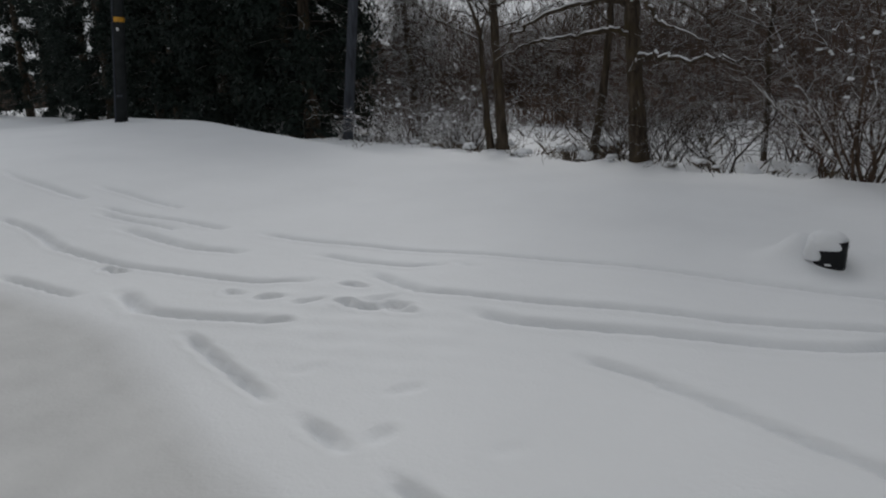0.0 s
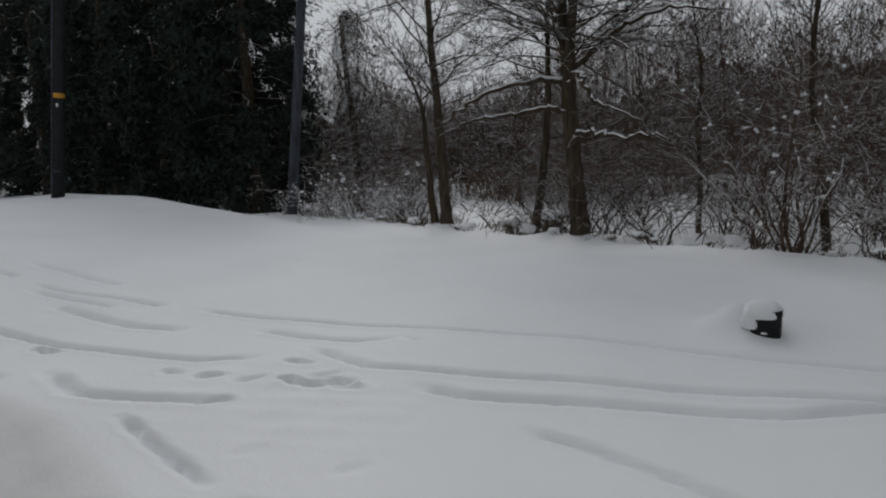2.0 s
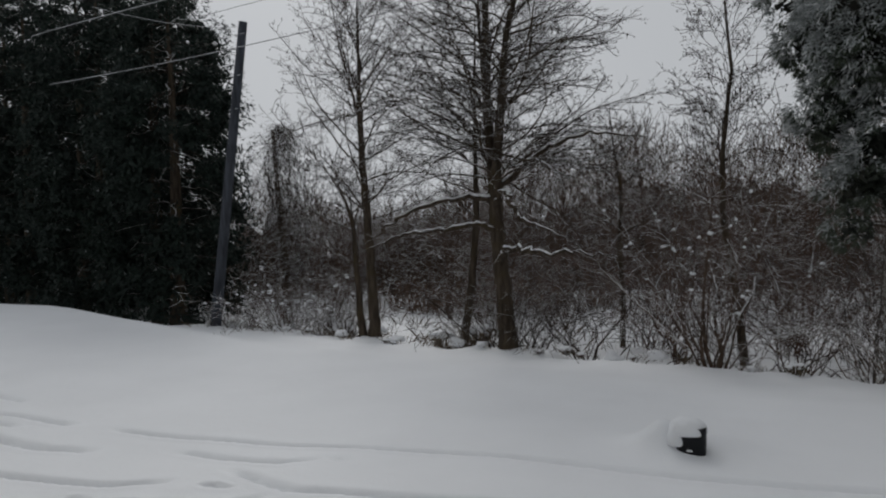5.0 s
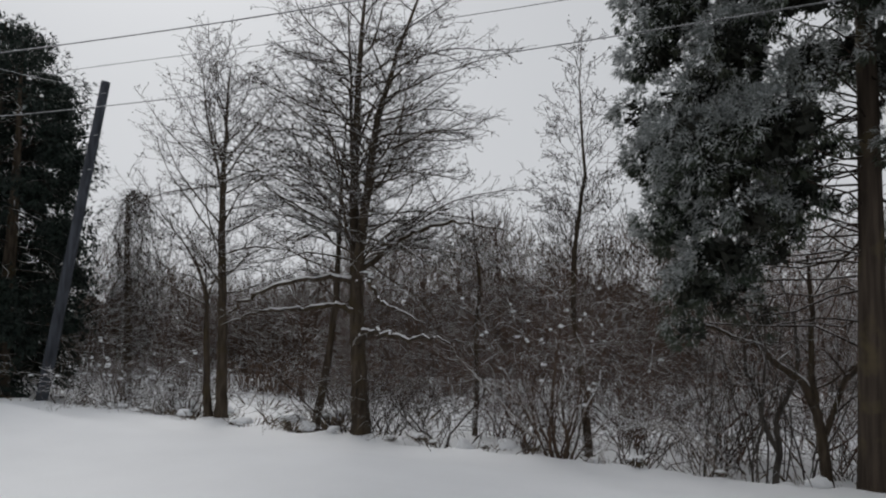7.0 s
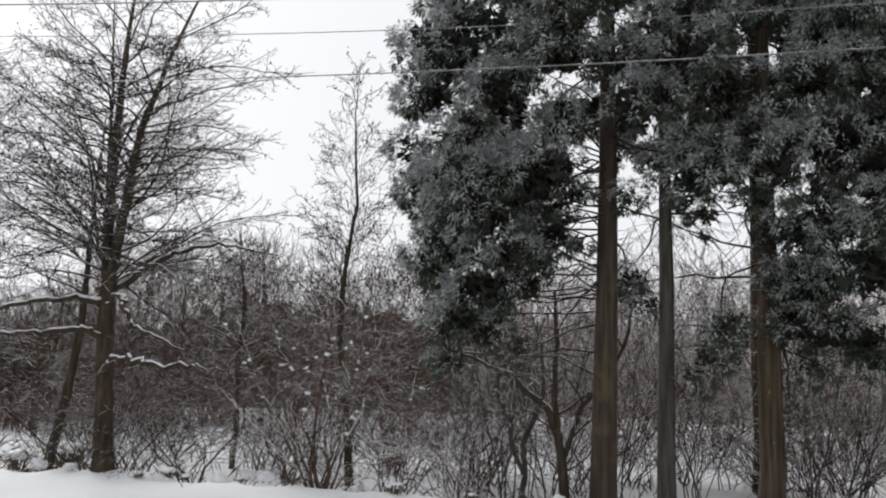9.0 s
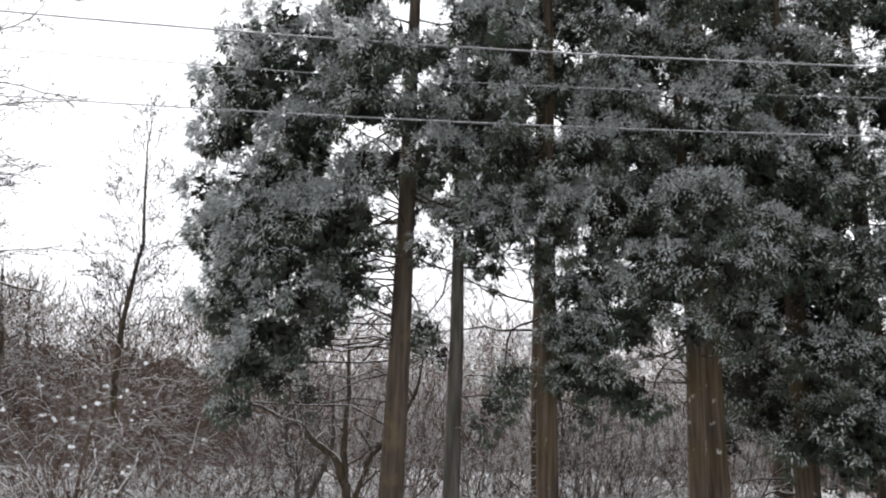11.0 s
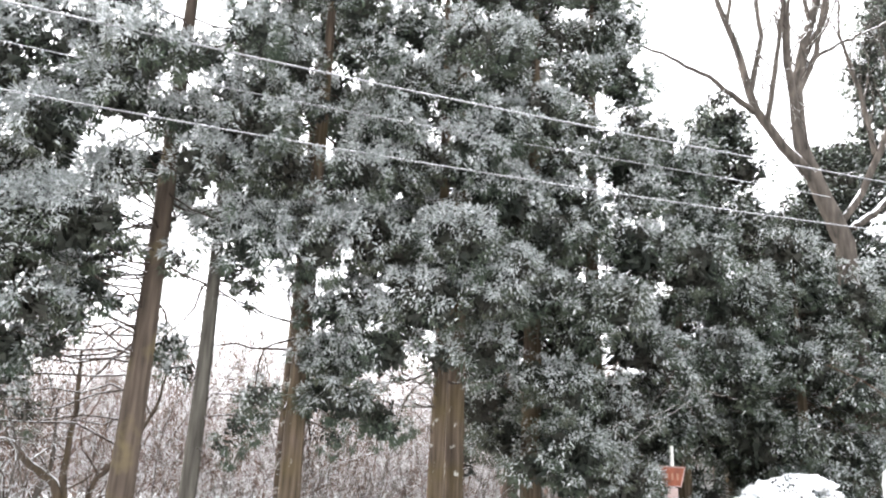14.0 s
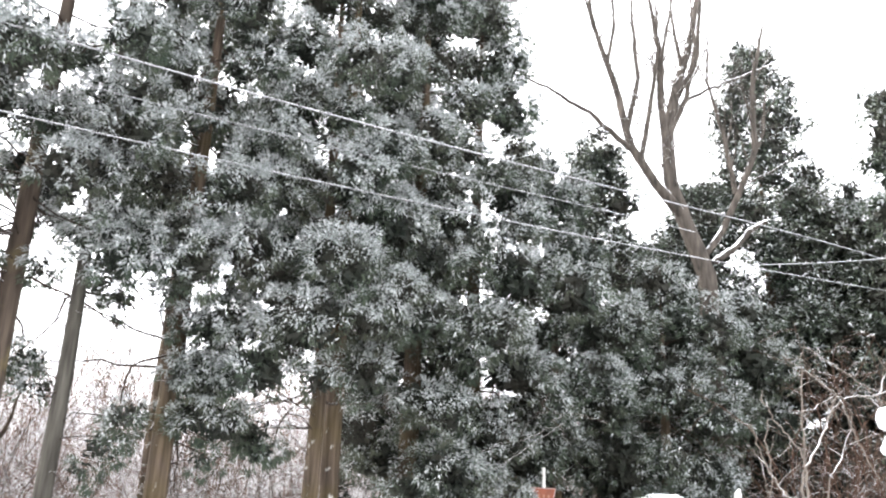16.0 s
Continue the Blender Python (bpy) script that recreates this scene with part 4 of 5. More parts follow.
def lump(name, cx, cy, cz, sx, sy, sz, seed, material, parent, rough=0.22, subdiv=4, label=""):
    """A soft snow lump, flattened underneath."""
    bm = bmesh.new()
    bmesh.ops.create_icosphere(bm, subdivisions=subdiv, radius=1.0)
    off = Vector((seed * 3.1, seed * 1.7, 0))
    for v in bm.verts:
        n = noise.noise(v.co * 1.6 + off) + 0.5 * noise.noise(v.co * 3.7 + off) + 0.2 * noise.noise(v.co * 8 + off)
        v.co *= 1 + rough * n
        if v.co.z < -0.25:
            v.co.z = -0.25 + (v.co.z + 0.25) * 0.15
        v.co = Vector((cx + v.co.x * sx, cy + v.co.y * sy, cz + v.co.z * sz))
    return part(name, bm, material, parent, label, True)


# ---------------------------------------------------------------- thicket
def shrub(name, seed, height, width, canes, label, mat, fine=5.0, levels=2, arch=0.0, group="roadside thicket", wobble=0.20, caps=0, thick=1.0):
    """A bare shrub: bent canes from one foot with tangled side shoots; caps: tufts of snow held on its tips."""
    rng = np.random.default_rng(seed)
    t = thing(name, 0, 0, -50, label, "shrub", group)
    tb = Tubes()
    tips = []
    for i in range(canes):
        a = rng.random() * 6.283
        out = width / height * (0.15 + 0.85 * rng.random())
        e = np.array([math.cos(a) * out, math.sin(a) * out, 1.0])
        e /= np.linalg.norm(e)
        p = np.array([math.cos(a), math.sin(a), 0]) * 0.22 * rng.random()
        p[2] = -0.1
        ln = height * (0.45 + 0.65 * rng.random())
        line = bent(rng, p, e, ln, 9, wobble, -arch)
        r = thick * (0.007 + 0.013 * rng.random() ** 2.5)
        cane = Tubes()
        cane.add(line, np.linspace(r, 0.004, 10), 5)
        place("cane", cane.mesh("cane"), [mat], t)
        twigs(rng, tb, line, ln, r * 0.7, fine / max(1.0, height) * 1.45, levels, 1.0, -0.1, min(0.50, 1.25 / ln), 60)
        tips.append(line)
    tagged(place("twig_tangle", tb.mesh("twig_tangle"), [mat], t), kind="stuff")
    for i in range(caps):
        p = along(tips[i % len(tips)], 0.55 + 0.45 * rng.random())[0] + rng.normal(0, 0.02, 3)
        lump("snow_tuft", p[0], p[1], p[2], 0.018 + 0.034 * rng.random() ** 2, 0.018 + 0.026 * rng.random(), 0.016 + 0.018 * rng.random(), seed + i, M_SNOW, t, 0.9, 2)
    return t


def sow(proto, spots, seed, zoff=0.0, lo=0.8, hi=1.25, tall=None):
    """Set copies of a shrub at the spots, turned and sized each its own way; the first spot takes the original."""
    rng = np.random.default_rng(seed)
    for i, (x, y) in enumerate(spots):
        s = lo + (hi - lo) * rng.random()
        if tall:
            s = min(s, skyline(x, y) / tall * (0.8 + 0.3 * rng.random()))
        m = pose(x, y, ground_height(x, y) + zoff, 0, 0, 360 * rng.random()) @ Matrix.Diagonal((s, s, s * (0.9 + 0.25 * rng.random()), 1))
        if i == 0:
            proto.matrix_basis = m
        else:
            o = copy_thing(proto, pose(0, 0, 0))
            o.matrix_basis = m


def skyline(x, y):
    """How high the far thicket stands at a place: low before the open stretch, tall to either side of it."""
    az = math.degrees(math.atan2(x, y))
    el = float(np.interp(az, [-75, -56, -50, -45, -38, -34, -28, -15, 0, 30], [5.0, 5.0, 5.5, 2.4, 2.8, 6.5, 8.2, 8.0, 8.2, 7.0]))
    return 2.3 + math.hypot(x, y) * math.tan(radians(el))


def clearing(x, y):
    """A small open patch of snow behind the roadside trees."""
    return -0.955 < x / y < -0.745 and y < 20.5


def spread(seed, n, x0, x1, y0, y1):
    rng = np.random.default_rng(seed)
    spots = [(x0 + (x1 - x0) * (i + rng.random()) / n, y0 + (y1 - y0) * rng.random()) for i in range(n)]
    return [q for q in spots if not clearing(*q)]


S1 = shrub("shrub", 201, 2.3, 1.7, 12, "tangled bare shrub with snow caught on its twigs", M_SNOWY_TWIG, 6.0, wobble=0.27, arch=0.3)
S2 = shrub("shrub", 202, 2.9, 1.5, 9, "tall bare shrub with thin dark canes", M_TWIG, 6.5, wobble=0.26, arch=0.3)
S3 = shrub("shrub", 203, 3.3, 1.9, 9, "tall bare shrub with reddish canes, dusted with snow", M_RED_TWIG, 7.5, wobble=0.26, arch=0.35)
S4 = shrub("shrub", 204, 1.6, 2.0, 12, "low arching bramble with snowy stems", M_SNOWY_TWIG, arch=1.0)
S5 = shrub("shrub", 205, 4.4, 2.0, 6, "slender bare sapling clump, reddish brown", M_RED_TWIG, 6.8, wobble=0.25, arch=0.2)
S6 = shrub("shrub", 206, 5.0, 2.2, 6, "slender bare sapling clump, grey brown", M_FAR_TWIG, 6.8, wobble=0.25, arch=0.2)
S7 = shrub("shrub", 207, 3.4, 1.9, 16, "tall reddish bare shrub with white snow tufts on its tips", M_SHRUB, 8.0, wobble=0.15, caps=44, thick=1.9)
S8 = shrub("shrub", 208, 2.6, 1.2, 5, "young bare tree with forked snow-edged stems", M_GREY_BARK, 5.0, wobble=0.12)

S10 = shrub("shrub", 210, 2.5, 2.2, 20, "broad bushy bare shrub with snow heaped on its twigs", M_BUSH, 7.0, arch=0.7, wobble=0.27, caps=60, thick=1.3)
sow(S10, [(-16.2, 13.7), (-15.4, 14.6), (-14.4, 14.3)], 10, lo=1.0, hi=1.15)
sow(S1, [(-18.9, 14.4), (-14.9, 14.8)] + spread(1, 9, -14, 14, 15.4, 18.5), 1, lo=0.7, hi=1.4)
sow(S2, [(-8.9, 13.3), (-8.15, 13.25), (-8.0, 13.6), (-7.3, 14.1)] + spread(2, 7, -11, 9, 15.0, 18.0), 2, lo=0.8, hi=1.7)
sow(S7, [(-4.25, 12.9)], 3, lo=1.05, hi=1.1)
sow(S3, [(-3.3, 14.8), (-5.6, 15.0)] + spread(3, 9, -7, 6, 15.6, 19.0), 3, lo=0.9, hi=1.8)
sow(S4, [(-3.2, 13.9), (-2.0, 14.0), (-9.9, 14.0)] + spread(4, 5, -14, 10, 14.4, 16.5), 4)
S9 = shrub("shrub", 209, 5.6, 2.6, 4, "young bare tree with several curving snow-edged stems", M_GREY_BARK, 6.0, wobble=0.16)
sow(S9, [(-0.9, 14.2), (0.7, 15.0), (2.3, 15.4), (4.0, 15.2), (-2.6, 15.6), (5.2, 16.0), (1.6, 16.6), (7.0, 16.2), (-1.7, 16.0), (3.2, 17.2), (0.0, 17.4), (4.9, 17.8)], 9, lo=0.95, hi=1.45)
sow(S8, [(-1.2, 13.6), (-2.0, 13.5), (2.2, 14.8), (4.1, 14.7), (4.9, 15.0), (7.2, 15.2), (-0.5, 14.9)], 7, lo=1.0, hi=1.5)
sow(S5, spread(15, 7, -25, -13, 16.5, 21.0) + spread(5, 19, -20, 11, 18.0, 25.0), 5, lo=1.1, hi=1.6, tall=4.7)
sow(S6, spread(16, 7, -28, -15, 19.0, 26.0) + spread(6, 23, -32, 13, 20.0, 31.0), 6, lo=1.2, hi=1.7, tall=5.3)


def bowed(name, label, lines, thick, seed, mat):
    """Single bowed branches rooted or lying in one spot; lines: points in the world."""
    rng = np.random.default_rng(seed)
    x0, y0, z0 = lines[0][0]
    t = thing(name, x0, y0, z0, label, "branch", "roadside thicket")
    fin = Tubes()
    for pts in lines:
        pts = np.array(pts) - np.array([x0, y0, z0])
        u, uu = np.linspace(0, 1, len(pts)), np.linspace(0, 1, 4 * len(pts))
        line = np.column_stack([np.interp(uu, u, pts[:, i]) for i in range(3)])
        line[1:] += rng.normal(0, 0.012, line[1:].shape)
        cane = Tubes()
        cane.add(line, np.linspace(thick, thick * 0.35, len(line)), 6)
        place("cane", cane.mesh("cane"), [mat], t)
        twigs(rng, fin, line, float(np.linalg.norm(pts[-1] - pts[0])), thick * 0.5, 4.0, 1, 0.9, 0.1, 0.3)
    tagged(place("twig_tangle", fin.mesh("twig_tangle"), [mat], t), kind="stuff")


bowed("arching_canes", "long pale canes bowed over the snow from a shrub's foot", [
    [(-4.63, 12.75, 0.22), (-5.09, 12.7, 0.6), (-5.45, 12.6, 0.95), (-5.79, 12.6, 1.25), (-6.14, 12.55, 1.59), (-6.18, 12.5, 1.75)],
    [(-4.57, 12.8, 0.22), (-4.86, 12.8, 0.68), (-5.26, 12.7, 1.03), (-5.7, 12.7, 1.13), (-5.9, 12.7, 1.34)],
    [(-4.49, 12.8, 0.24), (-4.64, 12.7, 0.58), (-4.99, 12.7, 0.99), (-5.32, 12.6, 1.16), (-5.65, 12.6, 1.08)],
    [(-4.66, 12.7, 0.19), (-4.94, 12.6, 0.47), (-5.27, 12.5, 0.55), (-5.6, 12.5, 0.72)]], 0.017, 301, M_CANE)
bowed("bramble_heap", "heap of dark bramble canes bowed down along the snowy verge", [
    [(-1.23, 12.68, 0.12), (-1.52, 12.68, 0.5), (-2.11, 12.68, 0.76), (-2.71, 12.68, 0.72), (-3.01, 12.68, 0.56)],
    [(-2.04, 12.71, -0.03), (-2.3, 12.71, 0.36), (-2.81, 12.71, 0.63), (-3.31, 12.71, 0.31), (-3.56, 12.71, -0.14)],
    [(-1.7, 12.74, 0.01), (-2.02, 12.74, 0.37), (-2.67, 12.74, 0.6), (-3.34, 12.74, 0.6), (-3.68, 12.74, 0.47)],
    [(-1.44, 12.64, 0.03), (-1.72, 12.64, 0.39), (-2.29, 12.64, 0.63), (-2.87, 12.64, 0.48), (-3.16, 12.64, 0.2)],
    [(-1.68, 12.76, -0.04), (-1.8, 12.76, 0.4), (-2.03, 12.76, 0.74), (-2.26, 12.76, 0.71), (-2.37, 12.76, 0.54)],
    [(-1.8, 12.64, 0.0), (-1.97, 12.64, 0.4), (-2.3, 12.64, 0.69), (-2.63, 12.64, 0.6), (-2.8, 12.64, 0.38)],
    [(-2.21, 12.75, -0.1), (-2.45, 12.75, 0.31), (-2.92, 12.75, 0.61), (-3.4, 12.75, 0.72), (-3.64, 12.75, 0.69)],
    [(-1.74, 12.8, 0.01), (-1.98, 12.8, 0.31), (-2.47, 12.8, 0.49), (-2.96, 12.8, 0.53), (-3.21, 12.8, 0.44)],
    [(-1.61, 12.81, -0.06), (-1.89, 12.81, 0.33), (-2.45, 12.81, 0.6), (-3.03, 12.81, 0.65), (-3.32, 12.81, 0.58)],
    [(-1.67, 12.6, 0.04), (-1.9, 12.6, 0.38), (-2.36, 12.6, 0.61), (-2.84, 12.6, 0.81), (-3.08, 12.6, 0.88)],
    [(-1.98, 12.81, -0.05), (-2.26, 12.81, 0.49), (-2.82, 12.81, 0.91), (-3.37, 12.81, 0.66), (-3.65, 12.81, 0.27)]], 0.010, 302, M_CANE)


def brushwood():
    """The tangle between the shrubs: countless short twigs."""
    rng = np.random.default_rng(66)
    west, east = Tubes(), Tubes()
    for i in range(3600):
        x = -23 + 31 * rng.random()
        y = 15.2 + 3.4 * rng.random()
        if clearing(x, y):
            continue
        h = 0.35 + 1.9 * rng.random() ** 1.7 * (0.55 + 0.6 * math.sin(x * 1.9 + 0.7 * y) ** 2)
        e = (rng.normal(0, 0.9), rng.normal(0, 0.9), 0.3 + 0.6 * rng.random())
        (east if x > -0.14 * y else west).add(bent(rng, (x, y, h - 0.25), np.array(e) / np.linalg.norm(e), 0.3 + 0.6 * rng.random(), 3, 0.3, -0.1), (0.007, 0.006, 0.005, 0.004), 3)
    for i in range(7500):
        x = -24 + 38 * rng.random()
        y = 17.0 + 13 * rng.random() ** 1.2
        if clearing(x, y):
            continue
        h = 0.05 + 5.0 * rng.random() ** 1.6 * (0.6 + 0.5 * math.sin(x * 1.3 + y) ** 2)
        e = (rng.normal(0, 0.8), rng.normal(0, 0.8), 0.5 + 0.5 * rng.random())
        ln = 0.35 + 0.8 * rng.random()
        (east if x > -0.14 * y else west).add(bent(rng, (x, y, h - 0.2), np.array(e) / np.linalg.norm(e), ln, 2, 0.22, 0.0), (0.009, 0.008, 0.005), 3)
    for i in range(12500):
        x = -34 + 50 * rng.random()
        y = 23 + 12 * rng.random()
        crown = skyline(x, y) * (0.88 + 0.10 * math.sin(x * 1.1 + 0.3 * y) + 0.06 * math.sin(x * 2.7 - y)) - 1.2
        h = 1.0 + crown * rng.random() ** 0.62
        e = np.array((rng.normal(0, 0.7), rng.normal(0, 0.7), 0.4 + 0.6 * rng.random()))
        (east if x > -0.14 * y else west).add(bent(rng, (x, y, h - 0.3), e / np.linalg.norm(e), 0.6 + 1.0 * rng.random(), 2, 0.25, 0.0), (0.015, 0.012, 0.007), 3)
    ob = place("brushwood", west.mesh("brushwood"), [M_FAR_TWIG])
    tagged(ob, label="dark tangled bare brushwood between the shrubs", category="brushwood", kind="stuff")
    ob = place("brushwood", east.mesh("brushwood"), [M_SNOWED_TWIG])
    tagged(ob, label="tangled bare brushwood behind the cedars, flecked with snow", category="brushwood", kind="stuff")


brushwood()


def ivy_column():
    """A dead trunk hung all over with withered vines."""
    rng = np.random.default_rng(88)
    t = thing("vine_clad_tree", -18.3, 15.8, -0.3, "dead trunk hung with a curtain of withered brown vines", "tree")
    tb = Tubes()
    tb.add(bent(rng, (0, 0, 0), (0.02, 0, 1), 6.0, 8, 0.04), np.linspace(0.16, 0.05, 9), 9)
    place("trunk", tb.mesh("trunk"), [M_BARK], t)
    tb = Tubes()
    for i in range(1700):
        a, z = rng.random() * 6.283, 1.2 + 5.0 * rng.random() ** 0.9
        r = 0.06 + 1.05 * rng.random() ** 0.6 * min(1.0, 0.2 + (6.3 - z) * 0.55) * (0.75 + 0.25 * math.sin(3 * a + z))
        tb.add(bent(rng, (r * math.cos(a), r * math.sin(a), z), (rng.normal(0, 0.7), rng.normal(0, 0.7), -0.6), 0.25 + 0.5 * rng.random(), 3, 0.3), np.linspace(0.010, 0.005, 4), 3)
    tagged(place("vine_curtain", tb.mesh("vine_curtain"), [M_TWIG], t), kind="stuff")


ivy_column()


def far_woods():
    """The wood behind, thousands of thin stems."""
    rng = np.random.default_rng(77)
    west, east = Tubes(), Tubes()
    for i in range(200):
        d = 24 + 12.5 * rng.random() ** 0.8
        a = radians(-66 + 108 * rng.random())
        x, y = d * math.sin(a) * 1.1, d * math.cos(a)
        if y < 18:
            y = 18 + 14 * rng.random()
        tb = east if x > -0.14 * y else west
        h = skyline(x, y) * (0.72 + 0.33 * rng.random())
        p = np.array([x, y, ground_height(x, y) - 0.1])
        line = bent(rng, p, (rng.normal(0, 0.12), rng.normal(0, 0.12), 1), h, 6, 0.05, 0.1)
        tb.add(line, np.linspace(0.05 + 0.04 * rng.random(), 0.01, 7), 4)
        for _ in range(17):
            q, dd = along(line, 0.25 + 0.75 * rng.random() ** 0.8)
            e = side(rng, dd, 50)
            ln = 0.6 + 1.3 * rng.random()
            b = bent(rng, q, e, ln, 3, 0.12, 0.2)
            tb.add(b, np.linspace(0.018, 0.008, 4), 3)
            for _ in range(4):
                q2, d2 = along(b, 0.2 + 0.8 * rng.random())
                tb.add(bent(rng, q2, side(rng, d2, 45), 0.5 * ln * rng.random() + 0.2, 2, 0.12, 0.1), (0.010, 0.008, 0.005), 3)
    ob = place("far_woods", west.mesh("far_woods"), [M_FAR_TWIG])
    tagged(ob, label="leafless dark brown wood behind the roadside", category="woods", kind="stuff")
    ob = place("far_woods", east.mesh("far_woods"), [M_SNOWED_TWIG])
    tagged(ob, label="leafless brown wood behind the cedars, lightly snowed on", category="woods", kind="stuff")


far_woods()


def backdrop():
    """A wooded rise that closes the view behind the thicket."""
    rng = np.random.default_rng(5)
    n = 2600
    a = np.radians(np.linspace(-100, 110, n))
    rag = np.convolve(rng.normal(0, 0.9, n), np.ones(9) / 9, "same") + rng.normal(0, 0.07, n)
    top = np.array([0.60 * skyline(38 * math.sin(q), 38 * math.cos(q)) if abs(q) < 1.4 else 3.5 for q in a]) + 0.3 * np.sin(a * 17 + 1) + 0.2 * np.sin(a * 41) + rag
    rows = []
    for dist, s in ((37, 0.0), (37.6, 0.3), (38.4, 0.6), (39.2, 0.85), (40, 1.0), (46, 0.7)):
        wav = 1 + 0.012 * np.sin(a * 60 + s * 9) + 0.006 * rng.normal(0, 1, n) + np.clip((-np.degrees(a) - 60) / 8, 0, 1)
        rows.append(np.column_stack([np.sin(a) * dist * wav, np.cos(a) * dist * wav, (top + 0.6) * s - 1.0]))
    v = np.concatenate(rows)
    i = (np.arange(5)[:, None] * n + np.arange(n - 1)[None, :]).ravel()
    f = np.stack([i, i + 1, i + n + 1, i + n], -1)
    m = Mat("distant_wood", 0.95, 0.05)
    col = m.mix(m.ramp(m.noise(2.2, 9, (1, 1, 0.8), True), [(0.35, 0.0), (0.7, 1.0)]), (0.042, 0.031, 0.026), (0.120, 0.088, 0.070))
    col = m.mix(m.ramp(m.noise(13.0, 5, (1, 1, 1.8), True), [(0.62, 0.0), (0.74, 0.45)]), col, (0.34, 0.33, 0.33))
    sep = m.n.new("ShaderNodeSeparateXYZ")
    m.l.new(m.geo.outputs["Position"], sep.inputs[0])
    open_slope = m.math("MULTIPLY", m.ramp(m.math("ADD", m.math("MULTIPLY", sep.outputs["X"], 0.06), 0.5), [(0.3, 0.0), (0.55, 1.0)]), m.ramp(m.noise(1.6, 8, (1, 1, 1.6), True), [(0.38, 0.25), (0.6, 1.0)]))
    col = m.mix(open_slope, col, (0.60, 0.58, 0.58))
    ob = place("backdrop", mesh_of("backdrop", v, [(f, 0)]), [m.done(col)])
    tagged(ob, label="wooded rise behind the thicket, brown, turning to open snowy slope", category="woods", kind="structure")


backdrop()


def blades(name, spots, rng, height, width, mat, label, category, lean=0.35, count=9):
    vs, n = [], 0
    for x, y in spots:
        z = ground_height(x, y)
        for _ in range(count):
            p = np.array([x + rng.normal(0, 0.10), y + rng.normal(0, 0.10), z - 0.05])
            e = np.array([rng.normal(0, lean), rng.normal(0, lean), 1.0])
            h = height * (0.4 + 0.8 * rng.random())
            w = np.array([rng.normal(), rng.normal(), 0])
            w = w / (np.linalg.norm(w) + 1e-9) * width * (0.6 + 0.8 * rng.random())
            vs.append([p - w, p + w, p + e * h * 0.6 + w * 0.7, p + e * h + np.array([e[0], e[1], -0.1]) * h * 0.3])
            n += 1
    v = np.array(vs).reshape(-1, 3)
    ob = place(name, mesh_of(name, v, [(np.arange(n * 4).reshape(-1, 4), 0)], False), [mat])
    tagged(ob, label=label, category=category, kind="stuff")


rg = np.random.default_rng(9)
blades("reeds", [(-20 + 8 * rg.random(), 20.5 + 6 * rg.random()) for _ in range(110)], rg, 1.3, 0.016, M_DRY, "pale dry reeds standing in the snow behind the trees", "reeds", 0.14)
blades("weeds", [(-20 + 27 * rg.random(), 12.75 + 1.0 * rg.random() ** 1.5) for _ in range(150)], rg, 0.17, 0.005, M_WEED, "withered weeds poking through the snow along the verge", "weeds", 0.5, 7)
blades("undergrowth", [(-20 + 34 * rg.random(), 14.0 + 6 * rg.random()) for _ in range(110)], rg, 0.4, 0.005, M_WEED, "withered undergrowth standing in snow among the shrubs", "weeds", 0.4, 7)


# ---------------------------------------------------------------- poles and wires
M_POLE = bark_material("weathered_pole", (0.030, 0.033, 0.040), (0.075, 0.082, 0.098), 10, 0.9, 0.6, (1, 1, 0.1))
M_CONCRETE = plain_material("dark_pole", (0.022, 0.025, 0.026), 0.85, 0.2, 0.35, 5)
M_YELLOW = plain_material("yellow_band", (0.55, 0.27, 0.02), 0.5)
M_STEEL = plain_material("galvanised_steel", (0.42, 0.43, 0.44), 0.45, 0.5)
M_WIRE = bark_material("snowy_cable", (0.16, 0.16, 0.17), (0.26, 0.26, 0.27), 6, 0.25, 0.9)


def rod(p, q, r0, r1, k=12, n=2):
    tb = Tubes()
    u = np.linspace(0, 1, n)[:, None]
    tb.add(np.array(p) * (1 - u) + np.array(q) * u, np.linspace(r0, r1, n), k)
    return tb


def capped(tb, name):
    """The tubes as a mesh with their ends closed."""
    bm = bmesh.new()
    me = tb.mesh(name)
    bm.from_mesh(me)
    bpy.data.meshes.remove(me)
    bmesh.ops.holes_fill(bm, edges=[e for e in bm.edges if e.is_boundary], sides=0)
    return bm


t = thing("utility_pole", -18.56, 13.3, -0.25, "grey weathered utility pole leaning to one side", "utility pole", "utility poles")
part("pole", capped(rod((0, 0, 0), (1.56, 0.1, 8.55), 0.155, 0.115, 16, 8), "pole"), M_POLE, t, smooth=True)
for h in (6.2, 7.1, 8.2):
    s = h / 8.55
    part("step_bolt", capped(rod((1.56 * s - 0.2, 0, h), (1.56 * s + 0.2, 0, h), 0.012, 0.012, 6), "step_bolt"), M_STEEL, t, "small steel step bolt")
part("insulator", capped(rod((1.52, -0.15, 8.4), (1.52, -0.25, 8.42), 0.03, 0.03, 8), "insulator"), M_STEEL, t)

